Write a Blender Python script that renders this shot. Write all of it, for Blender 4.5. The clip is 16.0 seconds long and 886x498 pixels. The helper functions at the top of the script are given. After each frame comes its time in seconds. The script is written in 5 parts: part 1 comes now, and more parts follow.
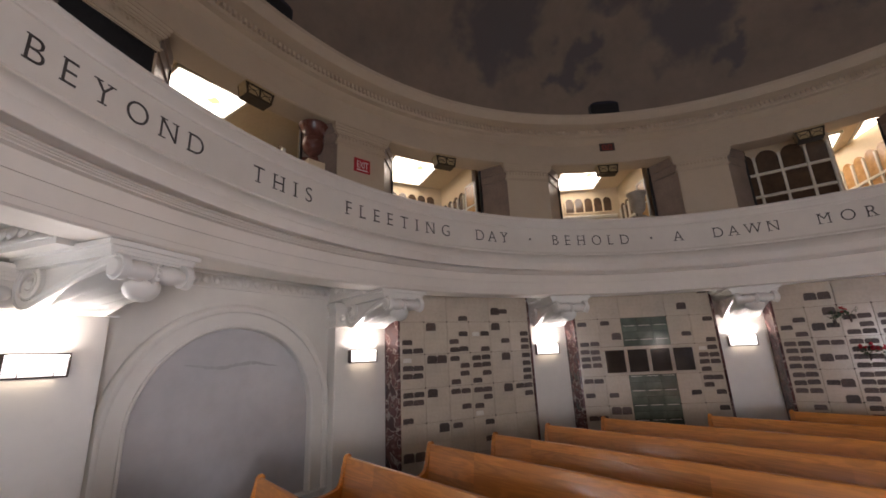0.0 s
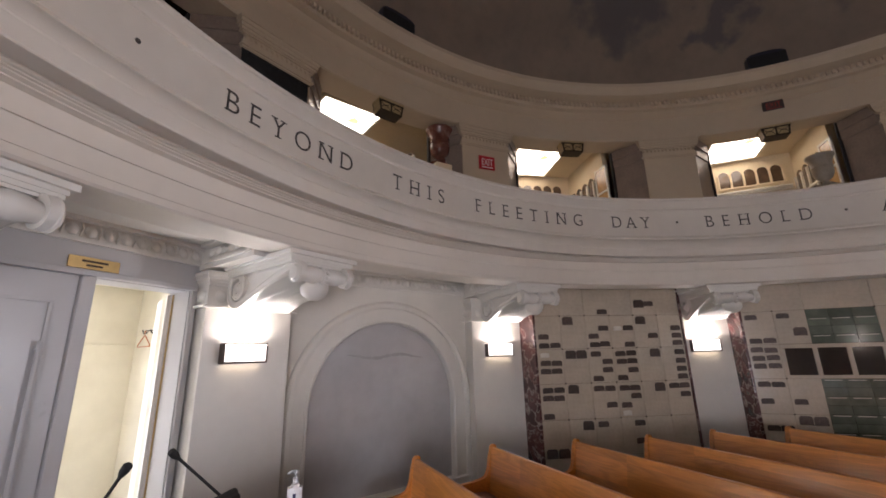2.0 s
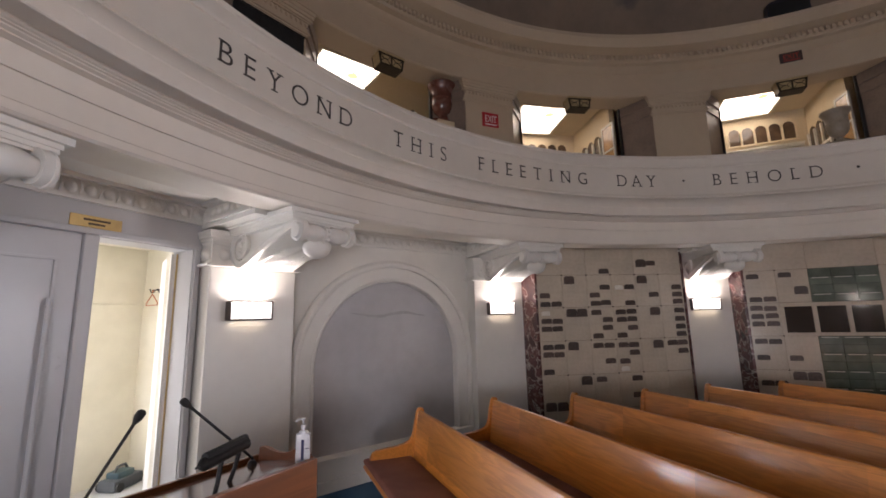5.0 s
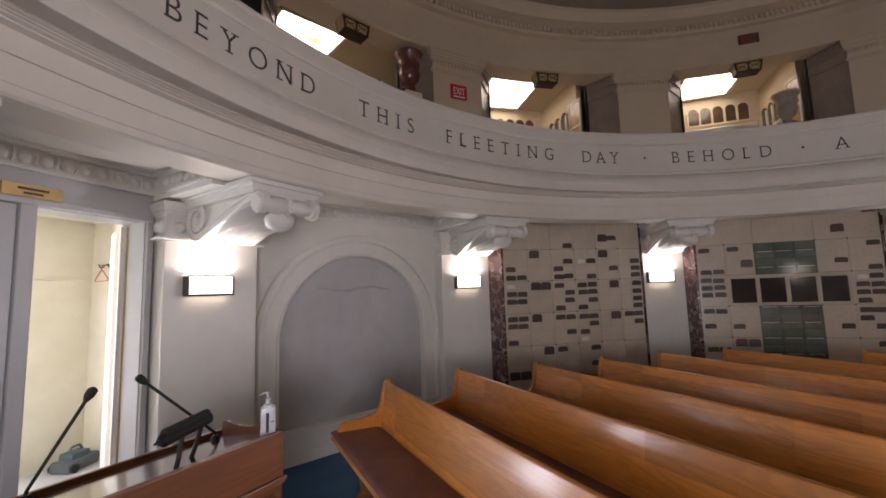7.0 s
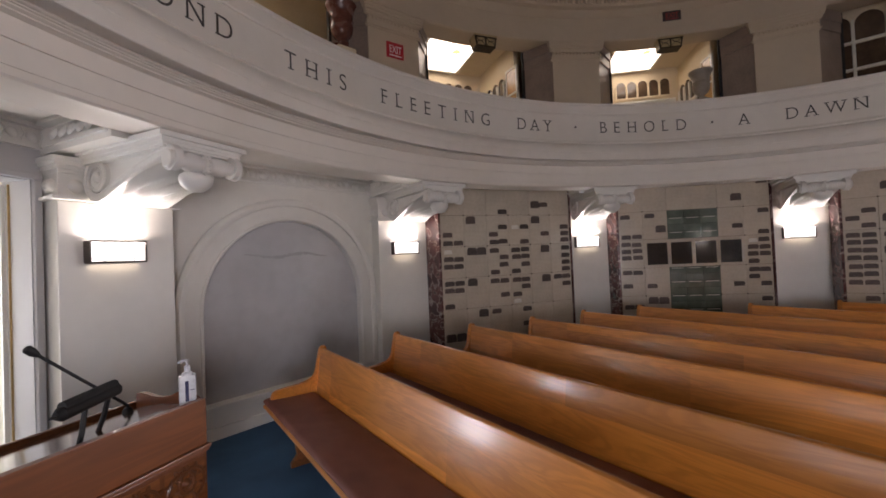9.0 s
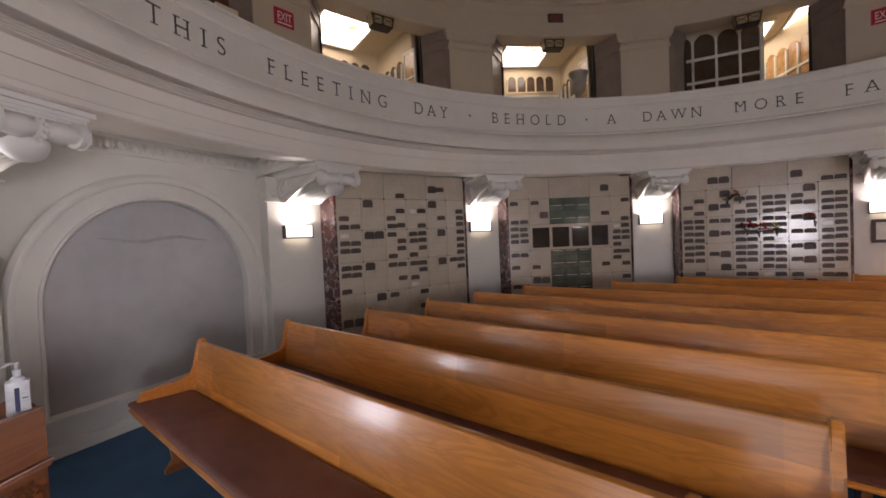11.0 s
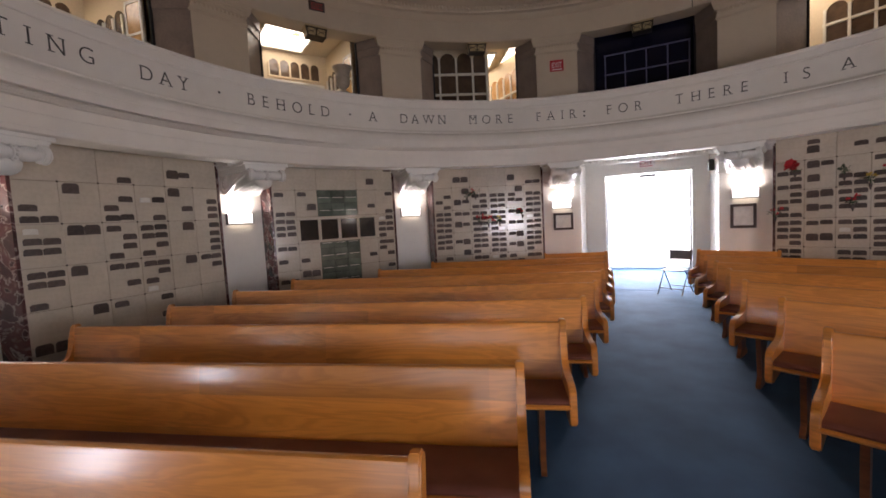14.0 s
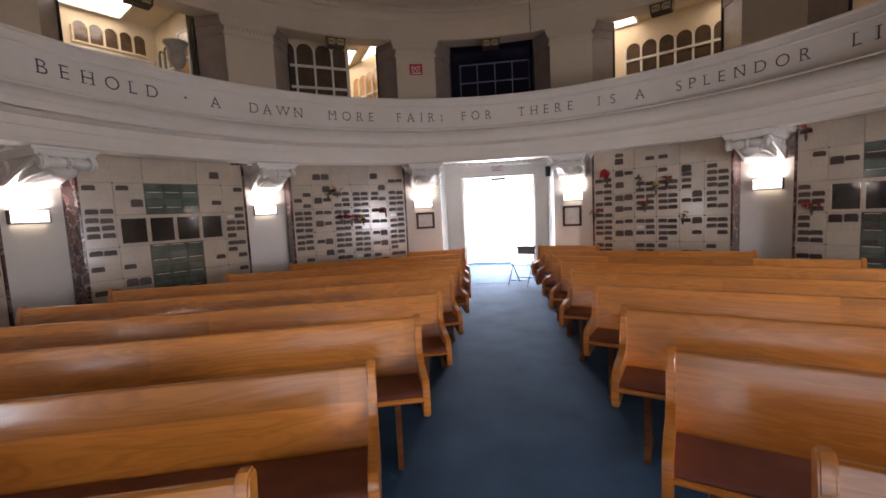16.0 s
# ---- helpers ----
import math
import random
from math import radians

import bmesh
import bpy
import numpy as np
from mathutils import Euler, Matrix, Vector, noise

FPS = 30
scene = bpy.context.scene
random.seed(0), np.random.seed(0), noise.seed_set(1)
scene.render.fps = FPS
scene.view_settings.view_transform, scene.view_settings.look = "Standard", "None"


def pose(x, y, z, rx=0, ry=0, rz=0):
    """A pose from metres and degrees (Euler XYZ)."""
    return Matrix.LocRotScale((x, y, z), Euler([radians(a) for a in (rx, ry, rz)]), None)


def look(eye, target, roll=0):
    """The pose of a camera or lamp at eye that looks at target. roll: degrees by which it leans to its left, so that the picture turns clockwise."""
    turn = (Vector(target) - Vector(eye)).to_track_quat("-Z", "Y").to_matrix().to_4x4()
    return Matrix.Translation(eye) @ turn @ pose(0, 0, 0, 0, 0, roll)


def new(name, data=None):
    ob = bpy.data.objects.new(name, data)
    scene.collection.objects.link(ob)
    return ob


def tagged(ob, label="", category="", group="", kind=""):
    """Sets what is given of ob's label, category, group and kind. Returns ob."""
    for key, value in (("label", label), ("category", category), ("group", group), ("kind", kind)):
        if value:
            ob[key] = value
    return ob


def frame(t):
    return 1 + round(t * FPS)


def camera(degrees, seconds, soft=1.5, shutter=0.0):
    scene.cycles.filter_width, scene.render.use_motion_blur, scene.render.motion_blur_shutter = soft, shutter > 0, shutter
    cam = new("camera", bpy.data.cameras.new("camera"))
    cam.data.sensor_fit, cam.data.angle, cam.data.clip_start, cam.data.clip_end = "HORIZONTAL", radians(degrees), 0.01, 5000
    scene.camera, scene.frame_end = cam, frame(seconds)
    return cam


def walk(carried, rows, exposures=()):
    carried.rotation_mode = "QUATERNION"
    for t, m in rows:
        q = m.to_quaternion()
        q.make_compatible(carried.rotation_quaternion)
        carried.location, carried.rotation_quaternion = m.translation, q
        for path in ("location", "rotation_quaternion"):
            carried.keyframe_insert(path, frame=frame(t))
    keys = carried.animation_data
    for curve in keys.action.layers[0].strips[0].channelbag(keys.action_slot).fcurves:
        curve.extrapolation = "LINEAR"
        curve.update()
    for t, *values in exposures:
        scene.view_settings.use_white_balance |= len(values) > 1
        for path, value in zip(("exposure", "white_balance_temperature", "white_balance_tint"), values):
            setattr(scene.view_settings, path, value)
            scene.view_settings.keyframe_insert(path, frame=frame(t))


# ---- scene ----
cam = camera(94.7, 16.0, soft=1.7)
ROWS = [
    (0.0, -0.231, -2.909, 1.744, 64.59, 14.85, 2.41),
    (0.5, -0.228, -2.930, 1.743, 70.52, 15.08, 2.17),
    (1.0, -0.228, -2.948, 1.744, 75.35, 15.14, 1.97),
    (1.5, -0.228, -2.968, 1.744, 79.18, 15.02, 1.65),
    (2.0, -0.229, -2.986, 1.743, 82.24, 14.65, 1.28),
    (2.5, -0.228, -2.996, 1.742, 83.70, 13.89, 1.11),
    (3.0, -0.235, -2.994, 1.741, 84.03, 12.56, 1.13),
    (5.5, -0.250, -2.974, 1.712, 81.79, 8.47, 1.31),
    (6.0, -0.252, -2.970, 1.711, 80.43, 7.63, 1.38),
    (6.5, -0.255, -2.969, 1.708, 79.28, 6.77, 1.50),
    (7.0, -0.256, -2.971, 1.703, 78.19, 5.78, 1.77),
    (7.5, -0.259, -2.970, 1.694, 77.04, 4.61, 2.05),
    (8.0, -0.261, -2.961, 1.681, 75.23, 3.08, 2.30),
    (8.5, -0.264, -2.944, 1.668, 72.67, 1.98, 2.40),
    (11.0, -0.238, -2.905, 1.645, 55.89, -1.62, 2.52),
    (11.5, -0.227, -2.891, 1.637, 51.37, -2.05, 2.61),
    (12.0, -0.210, -2.871, 1.633, 46.34, -2.52, 2.83),
    (12.5, -0.191, -2.855, 1.630, 41.02, -3.04, 3.00),
    (13.0, -0.173, -2.836, 1.629, 35.37, -3.55, 3.03),
    (13.5, -0.153, -2.822, 1.628, 30.51, -3.87, 3.05),
    (14.0, -0.138, -2.808, 1.623, 25.40, -4.09, 3.04),
    (14.5, -0.120, -2.798, 1.619, 20.74, -4.32, 3.02),
    (15.0, -0.095, -2.787, 1.615, 15.70, -4.67, 2.99),
    (15.5, -0.068, -2.772, 1.610, 11.26, -4.92, 2.91),
    (16.0, -0.043, -2.768, 1.609, 7.20, -5.09, 2.79),
]
walk(cam, [(t, pose(x, y, z, 90 + pitch, roll, yaw)) for t, x, y, z, yaw, pitch, roll in ROWS],
     exposures=[(0.0, 0.08, 6600, 21.0), (2.5, 0.06, 6600, 21.0), (8.5, -0.1, 6600, 21.0), (12.0, 0.03, 6600, 21.0), (16.0, 0.1, 6600, 21.0)])

# world and lights
world = bpy.data.worlds.new("world")
scene.world = world
world.use_nodes = True
wn = world.node_tree
sky = wn.nodes.new("ShaderNodeTexSky")
sky.sky_type, sky.sun_disc = "NISHITA", False
sky.sun_elevation, sky.sun_rotation = radians(50), radians(20)
wn.links.new(sky.outputs[0], wn.nodes["Background"].inputs[0])
wn.nodes["Background"].inputs[1].default_value = 0.12
scene.view_settings.exposure = 0.0


DOOR_WATTS, CLOSET_FILL_WATTS, CLOSET_DAY_WATTS, ARCH_FILL_WATTS, APSE_FILL_WATTS = 430.0, 7.0, 42.0, 215.0, 10.0


def area_lamp(name, m, w, h, watts, color):
    ob = new(name, bpy.data.lights.new(name, "AREA"))
    ob.data.shape, ob.data.size, ob.data.size_y = "RECTANGLE", w, h
    ob.data.energy, ob.data.color = watts, color
    ob.matrix_world = m
    return ob


# ---- materials ----
def material(name, color, rough=0.6, metal=0.0, spot=None, scale=3.0, amount=0.5, fine=60.0, bump=0.1, emit=None, strength=0.0, coat=0.0, per_object=0.0, stretch=None):
    """Two scales of colour variation, bump and varied gloss on a plain base."""
    m = bpy.data.materials.new(name)
    m.use_nodes = True
    nt = m.node_tree
    b = nt.nodes["Principled BSDF"]
    link = nt.links.new
    co = nt.nodes.new("ShaderNodeTexCoord")
    mp = nt.nodes.new("ShaderNodeMapping")
    mp.inputs["Scale"].default_value = stretch or (1, 1, 1)
    link(co.outputs["Object"], mp.inputs[0])
    n1 = nt.nodes.new("ShaderNodeTexNoise")
    n1.inputs["Scale"].default_value, n1.inputs["Detail"].default_value = scale, 5.0
    link(mp.outputs[0], n1.inputs["Vector"])
    n2 = nt.nodes.new("ShaderNodeTexNoise")
    n2.inputs["Scale"].default_value, n2.inputs["Detail"].default_value = fine, 3.0
    link(mp.outputs[0], n2.inputs["Vector"])
    ramp = nt.nodes.new("ShaderNodeValToRGB")
    ramp.color_ramp.elements[0].position, ramp.color_ramp.elements[1].position = 0.35, 0.7
    ramp.color_ramp.elements[0].color = (*color, 1)
    ramp.color_ramp.elements[1].color = (*(spot or [c * 0.8 for c in color]), 1)
    link(n1.outputs[0], ramp.inputs[0])
    mix = nt.nodes.new("ShaderNodeMix")
    mix.data_type, mix.blend_type = "RGBA", "MULTIPLY"
    mix.inputs[0].default_value = amount
    link(ramp.outputs[0], mix.inputs[6])
    r2 = nt.nodes.new("ShaderNodeValToRGB")
    r2.color_ramp.elements[0].color, r2.color_ramp.elements[1].color = (0.75, 0.75, 0.75, 1), (1, 1, 1, 1)
    r2.color_ramp.elements[0].position, r2.color_ramp.elements[1].position = 0.3, 0.6
    link(n2.outputs[0], r2.inputs[0])
    link(r2.outputs[0], mix.inputs[7])
    out = mix.outputs[2]
    if per_object:
        info = nt.nodes.new("ShaderNodeObjectInfo")
        hsv = nt.nodes.new("ShaderNodeHueSaturation")
        mr = nt.nodes.new("ShaderNodeMapRange")
        mr.inputs[3].default_value, mr.inputs[4].default_value = 1 - per_object, 1 + per_object
        link(info.outputs["Random"], mr.inputs[0])
        link(mr.outputs[0], hsv.inputs["Value"])
        link(out, hsv.inputs["Color"])
        out = hsv.outputs[0]
    link(out, b.inputs["Base Color"])
    mr2 = nt.nodes.new("ShaderNodeMapRange")
    mr2.inputs[3].default_value, mr2.inputs[4].default_value = max(rough - 0.08, 0.02), min(rough + 0.1, 1)
    link(n1.outputs[0], mr2.inputs[0])
    link(mr2.outputs[0], b.inputs["Roughness"])
    b.inputs["Metallic"].default_value = metal
    b.inputs["Coat Weight"].default_value = coat
    b.inputs["Coat Roughness"].default_value = 0.12
    if bump:
        bp = nt.nodes.new("ShaderNodeBump")
        bp.inputs["Strength"].default_value, bp.inputs["Distance"].default_value = bump, 0.004
        link(n2.outputs[0], bp.inputs["Height"])
        link(bp.outputs[0], b.inputs["Normal"])
    if emit:
        b.inputs["Emission Color"].default_value = (*emit, 1)
        b.inputs["Emission Strength"].default_value = strength
    return m


def wood_material(name, light, dark, rough, coat, sheen=0.12):
    """Oak: long growth bands along x, wavy cathedral figure and fine pores, under varnish."""
    m = bpy.data.materials.new(name)
    m.use_nodes = True
    nt = m.node_tree
    b = nt.nodes["Principled BSDF"]
    link = nt.links.new
    co = nt.nodes.new("ShaderNodeTexCoord")
    info = nt.nodes.new("ShaderNodeObjectInfo")
    comb = nt.nodes.new("ShaderNodeCombineXYZ")
    mul = nt.nodes.new("ShaderNodeMath")
    mul.operation = "MULTIPLY"
    mul.inputs[1].default_value = 17.0
    link(info.outputs["Random"], mul.inputs[0])
    link(mul.outputs[0], comb.inputs[0])
    link(mul.outputs[0], comb.inputs[2])
    add = nt.nodes.new("ShaderNodeVectorMath")
    link(co.outputs["Object"], add.inputs[0])
    link(comb.outputs[0], add.inputs[1])
    mp = nt.nodes.new("ShaderNodeMapping")
    mp.inputs["Scale"].default_value = (0.55, 5.0, 5.0)
    link(add.outputs[0], mp.inputs[0])
    wav = nt.nodes.new("ShaderNodeTexNoise")
    wav.inputs["Scale"].default_value, wav.inputs["Detail"].default_value, wav.inputs["Distortion"].default_value = 1.6, 4.0, 1.2
    link(mp.outputs[0], wav.inputs["Vector"])
    rings = nt.nodes.new("ShaderNodeMath")
    rings.operation = "MULTIPLY"
    rings.inputs[1].default_value = 44.0
    link(wav.outputs[0], rings.inputs[0])
    fr = nt.nodes.new("ShaderNodeMath")
    fr.operation = "SINE"
    link(rings.outputs[0], fr.inputs[0])
    mp2 = nt.nodes.new("ShaderNodeMapping")
    mp2.inputs["Scale"].default_value = (3.0, 160.0, 160.0)
    link(add.outputs[0], mp2.inputs[0])
    pore = nt.nodes.new("ShaderNodeTexNoise")
    pore.inputs["Scale"].default_value = 1.0
    link(mp2.outputs[0], pore.inputs["Vector"])
    s = nt.nodes.new("ShaderNodeMath")
    s.operation = "MULTIPLY_ADD"
    s.inputs[1].default_value, s.inputs[2].default_value = 0.125, 0.26
    link(fr.outputs[0], s.inputs[0])
    s2 = nt.nodes.new("ShaderNodeMath")
    s2.operation = "MULTIPLY_ADD"
    s2.inputs[1].default_value = 0.24
    link(pore.outputs[0], s2.inputs[0])
    link(s.outputs[0], s2.inputs[2])
    ramp = nt.nodes.new("ShaderNodeValToRGB")
    ramp.color_ramp.elements[0].position, ramp.color_ramp.elements[1].position = 0.15, 0.8
    ramp.color_ramp.elements[0].color, ramp.color_ramp.elements[1].color = (*light, 1), (*dark, 1)
    link(s2.outputs[0], ramp.inputs[0])
    # boards of slightly different tone
    sep = nt.nodes.new("ShaderNodeSeparateXYZ")
    link(add.outputs[0], sep.inputs[0])
    cells = nt.nodes.new("ShaderNodeCombineXYZ")
    for axis, size in ((0, 0.62), (2, 5.5)):
        f1 = nt.nodes.new("ShaderNodeMath")
        f1.operation = "MULTIPLY"
        f1.inputs[1].default_value = size
        f2 = nt.nodes.new("ShaderNodeMath")
        f2.operation = "FLOOR"
        link(sep.outputs[axis], f1.inputs[0])
        link(f1.outputs[0], f2.inputs[0])
        link(f2.outputs[0], cells.inputs[axis])
    white = nt.nodes.new("ShaderNodeTexWhiteNoise")
    link(cells.outputs[0], white.inputs["Vector"])
    tone = nt.nodes.new("ShaderNodeMapRange")
    tone.inputs[3].default_value, tone.inputs[4].default_value = 0.76, 1.2
    link(white.outputs[0], tone.inputs[0])
    hsv = nt.nodes.new("ShaderNodeHueSaturation")
    link(tone.outputs[0], hsv.inputs["Value"])
    link(ramp.outputs[0], hsv.inputs["Color"])
    link(hsv.outputs[0], b.inputs["Base Color"])
    b.inputs["Roughness"].default_value = rough
    b.inputs["Coat Weight"].default_value, b.inputs["Coat Roughness"].default_value = coat, sheen
    bp = nt.nodes.new("ShaderNodeBump")
    bp.inputs["Strength"].default_value, bp.inputs["Distance"].default_value = 0.12, 0.002
    link(pore.outputs[0], bp.inputs["Height"])
    link(bp.outputs[0], b.inputs["Normal"])
    return m


PLASTER = material("painted_plaster", (0.76, 0.73, 0.67), 0.36, spot=(0.71, 0.68, 0.62), scale=1.3, fine=9, bump=0.05, amount=0.12)
# Beige upper-storey plaster, coloured darker and warmer for the dimmer light there.
DIM_BEIGE_PLASTER = material("dim_beige_plaster", (0.54, 0.435, 0.31), 0.5, spot=(0.50, 0.40, 0.285), scale=1.3, fine=9, bump=0.05, amount=0.12)
FRIEZE_PLASTER = material("frieze_plaster", (0.72, 0.655, 0.57), 0.36, spot=(0.67, 0.605, 0.52), scale=1.3, fine=9, bump=0.05, amount=0.12)
PAINT_GREY = material("grey_paint", (0.53, 0.52, 0.52), 0.3, spot=(0.48, 0.47, 0.47), scale=2, fine=8, bump=0.06, amount=0.15)
DOME_PAINT = material("dome_paint", (0.25, 0.186, 0.134), 0.8, spot=(0.2, 0.152, 0.115), scale=1.3, fine=7, bump=0.05, amount=0.3)
SLAB = material("cream_marble", (0.58, 0.495, 0.385), 0.2, spot=(0.49, 0.42, 0.33), scale=2.5, fine=22, bump=0.02, amount=0.35, coat=0.4, per_object=0.05)
BRONZE = material("bronze_plaque", (0.062, 0.042, 0.034), 0.5, 0.1, spot=(0.1, 0.07, 0.056), scale=30, fine=220, bump=0.3, per_object=0.3)
CARPET = material("blue_carpet", (0.038, 0.112, 0.22), 0.95, spot=(0.026, 0.076, 0.158), scale=2.2, fine=260, bump=0.6, amount=0.75)
OAK = wood_material("varnished_oak", (0.755, 0.29, 0.048), (0.455, 0.15, 0.021), 0.36, 0.75, 0.15)
LECTERN_WOOD = wood_material("lectern_oak", (0.21, 0.062, 0.014), (0.11, 0.031, 0.008), 0.42, 0.25, 0.25)
DESK_WOOD = wood_material("polished_desk", (0.2, 0.07, 0.03), (0.12, 0.04, 0.018), 0.12, 1.0)
OAK_DARK = wood_material("dark_oak", (0.3, 0.105, 0.03), (0.13, 0.04, 0.014), 0.3, 0.5)
CUSHION = material("maroon_upholstery", (0.22, 0.072, 0.046), 0.5, spot=(0.165, 0.05, 0.034), scale=5, fine=300, bump=0.4, amount=0.6)
GREY_CLOTH = material("grey_screen", (0.53, 0.515, 0.515), 0.36, 0.12, spot=(0.46, 0.445, 0.445), scale=1.2, fine=6, bump=0.5, amount=0.3)
TAUPE = material("taupe_marble", (0.27, 0.205, 0.165), 0.35, spot=(0.21, 0.16, 0.13), scale=4, fine=30, bump=0.03, amount=0.5)
BLACK_METAL = material("black_metal", (0.015, 0.014, 0.014), 0.45, 0.3, scale=20, fine=200, bump=0.1)
BLACK_RUBBER = material("black_rubber", (0.012, 0.012, 0.013), 0.6, scale=20, fine=200, bump=0.2)
CLOSET_WALL = material("closet_paint", (0.8, 0.755, 0.63), 0.6, spot=(0.75, 0.70, 0.57), scale=2.5, fine=6, bump=0.06, amount=0.2)
LETTER = material("letter_paint", (0.055, 0.044, 0.036), 0.55, scale=30, fine=90, bump=0.0)
CREAM_WALL = material("cream_wall_paint", (0.66, 0.54, 0.36), 0.6, spot=(0.62, 0.5, 0.33), scale=1.5, fine=30, bump=0.06, amount=0.3)
RED_SIGN = material("red_sign", (0.36, 0.012, 0.02), 0.4, scale=20, fine=90, bump=0, emit=(1, 0.03, 0.04), strength=0.03)
WHITE_SIGN = material("white_sign", (0.8, 0.78, 0.76), 0.5, scale=20, fine=90, bump=0)
BRASS = material("brass", (0.62, 0.42, 0.17), 0.35, 0.6, scale=12, fine=120, bump=0.05)
VEIN = bpy.data.materials.new("veined_red_marble")
VEIN.use_nodes = True
vt = VEIN.node_tree
vco, vn, vr = vt.nodes.new("ShaderNodeTexCoord"), vt.nodes.new("ShaderNodeTexNoise"), vt.nodes.new("ShaderNodeValToRGB")
vn.inputs["Scale"].default_value, vn.inputs["Detail"].default_value, vn.inputs["Distortion"].default_value = 2.6, 6.0, 1.6
vt.links.new(vco.outputs["Object"], vn.inputs["Vector"])
vt.links.new(vn.outputs[0], vr.inputs[0])
ve = vr.color_ramp.elements
ve[0].position, ve[0].color = 0.3, (0.035, 0.018, 0.02, 1)
ve[1].position, ve[1].color = 0.72, (0.05, 0.022, 0.022, 1)
for p, c in ((0.47, (0.075, 0.032, 0.03, 1)), (0.5, (0.36, 0.28, 0.25, 1)), (0.515, (0.09, 0.036, 0.034, 1)), (0.60, (0.12, 0.05, 0.045, 1)), (0.64, (0.22, 0.15, 0.135, 1)), (0.66, (0.05, 0.024, 0.024, 1))):
    e = ve.new(p)
    e.color = c
vt.links.new(vr.outputs[0], vt.nodes["Principled BSDF"].inputs["Base Color"])
vt.nodes["Principled BSDF"].inputs["Roughness"].default_value = 0.15


def glow(name, color, strength):
    m = bpy.data.materials.new(name)
    m.use_nodes = True
    b = m.node_tree.nodes["Principled BSDF"]
    b.inputs["Base Color"].default_value = (0.8, 0.8, 0.8, 1)
    b.inputs["Emission Color"].default_value = (*color, 1)
    b.inputs["Emission Strength"].default_value = strength
    return m


SCONCE_GLOW = glow("sconce_glass_lit", (1.0, 0.97, 0.92), 2.4)
SKYLIGHT_GLOW = glow("skylight_lit", (1.0, 0.92, 0.78), 5.2)
# leaded amber and clear cells of the gallery skylights
st = SKYLIGHT_GLOW.node_tree
sv, sr, sc = st.nodes.new("ShaderNodeTexVoronoi"), st.nodes.new("ShaderNodeValToRGB"), st.nodes.new("ShaderNodeTexCoord")
sv.inputs["Scale"].default_value = 7.0
st.links.new(sc.outputs["Object"], sv.inputs["Vector"])
st.links.new(sv.outputs["Color"], sr.inputs[0])
sr.color_ramp.elements[0].position, sr.color_ramp.elements[0].color = 0.08, (0.4, 0.2, 0.06, 1)
sr.color_ramp.elements[1].position, sr.color_ramp.elements[1].color = 0.26, (1.0, 0.91, 0.76, 1)
st.links.new(sr.outputs[0], st.nodes["Principled BSDF"].inputs["Emission Color"])
# Glow of the added bright sheets and closet pane, all out of view.
UNSEEN_GLOW = glow("unseen_glow", (0.96, 0.97, 1.0), 1.2)
DAY_GLOW = glow("bright_daylight_backdrop", (0.93, 0.96, 1.0), 1.8)


# ---- building helpers ----
def box(bm, x0, x1, y0, y1, z0, z1, m=None, bevel=0.0):
    vs = [bm.verts.new(Vector(p)) for p in ((x0, y0, z0), (x1, y0, z0), (x1, y1, z0), (x0, y1, z0), (x0, y0, z1), (x1, y0, z1), (x1, y1, z1), (x0, y1, z1))]
    fs = [bm.faces.new([vs[i] for i in f]) for f in ((3, 2, 1, 0), (4, 5, 6, 7), (0, 1, 5, 4), (1, 2, 6, 5), (2, 3, 7, 6), (3, 0, 4, 7))]
    if bevel:
        es = list({e for f in fs for e in f.edges})
        r = bmesh.ops.bevel(bm, geom=es, offset=bevel, segments=2, affect="EDGES", profile=0.6)
        vs = list({v for f in r["faces"] for v in f.verts} | {v for v in vs if v.is_valid})
    if m is not None:
        bmesh.ops.transform(bm, matrix=m, verts=vs)
    return vs


def extrude_outline(bm, pts, axis, a, b, m=None):
    """A prism: outline pts in the plane across axis ('x' or 'y' or 'z'), from a to b."""
    def at(p, k):
        return {"x": (k, p[0], p[1]), "y": (p[0], k, p[1]), "z": (p[0], p[1], k)}[axis]
    lo = [bm.verts.new(at(p, a)) for p in pts]
    hi = [bm.verts.new(at(p, b)) for p in pts]
    n = len(pts)
    for i in range(n):
        bm.faces.new((lo[i], lo[(i + 1) % n], hi[(i + 1) % n], hi[i]))
    bm.faces.new(lo[::-1])
    bm.faces.new(hi)
    if m is not None:
        bmesh.ops.transform(bm, matrix=m, verts=lo + hi)
    return lo + hi


def revolve(bm, prof, n=96, a0=0.0, a1=360.0, m=None, closed=False):
    """Sweeps a profile of (radius, z) round z, angles clockwise from +y."""
    full = abs(a1 - a0) >= 359.99
    rings = []
    for i in range(n if full else n + 1):
        a = radians(a0 + (a1 - a0) * i / n)
        rings.append([bm.verts.new((r * math.sin(a), r * math.cos(a), z)) for r, z in prof])
    k = len(prof)
    for i in range(n):
        p, q = rings[i], rings[(i + 1) % len(rings)]
        for j in range(k if closed else k - 1):
            bm.faces.new((p[j], q[j], q[(j + 1) % k], p[(j + 1) % k]))
    if not full and closed:
        bm.faces.new(rings[0])
        bm.faces.new(rings[-1][::-1])
    vs = [v for r in rings for v in r]
    if m is not None:
        bmesh.ops.transform(bm, matrix=m, verts=vs)
    return vs


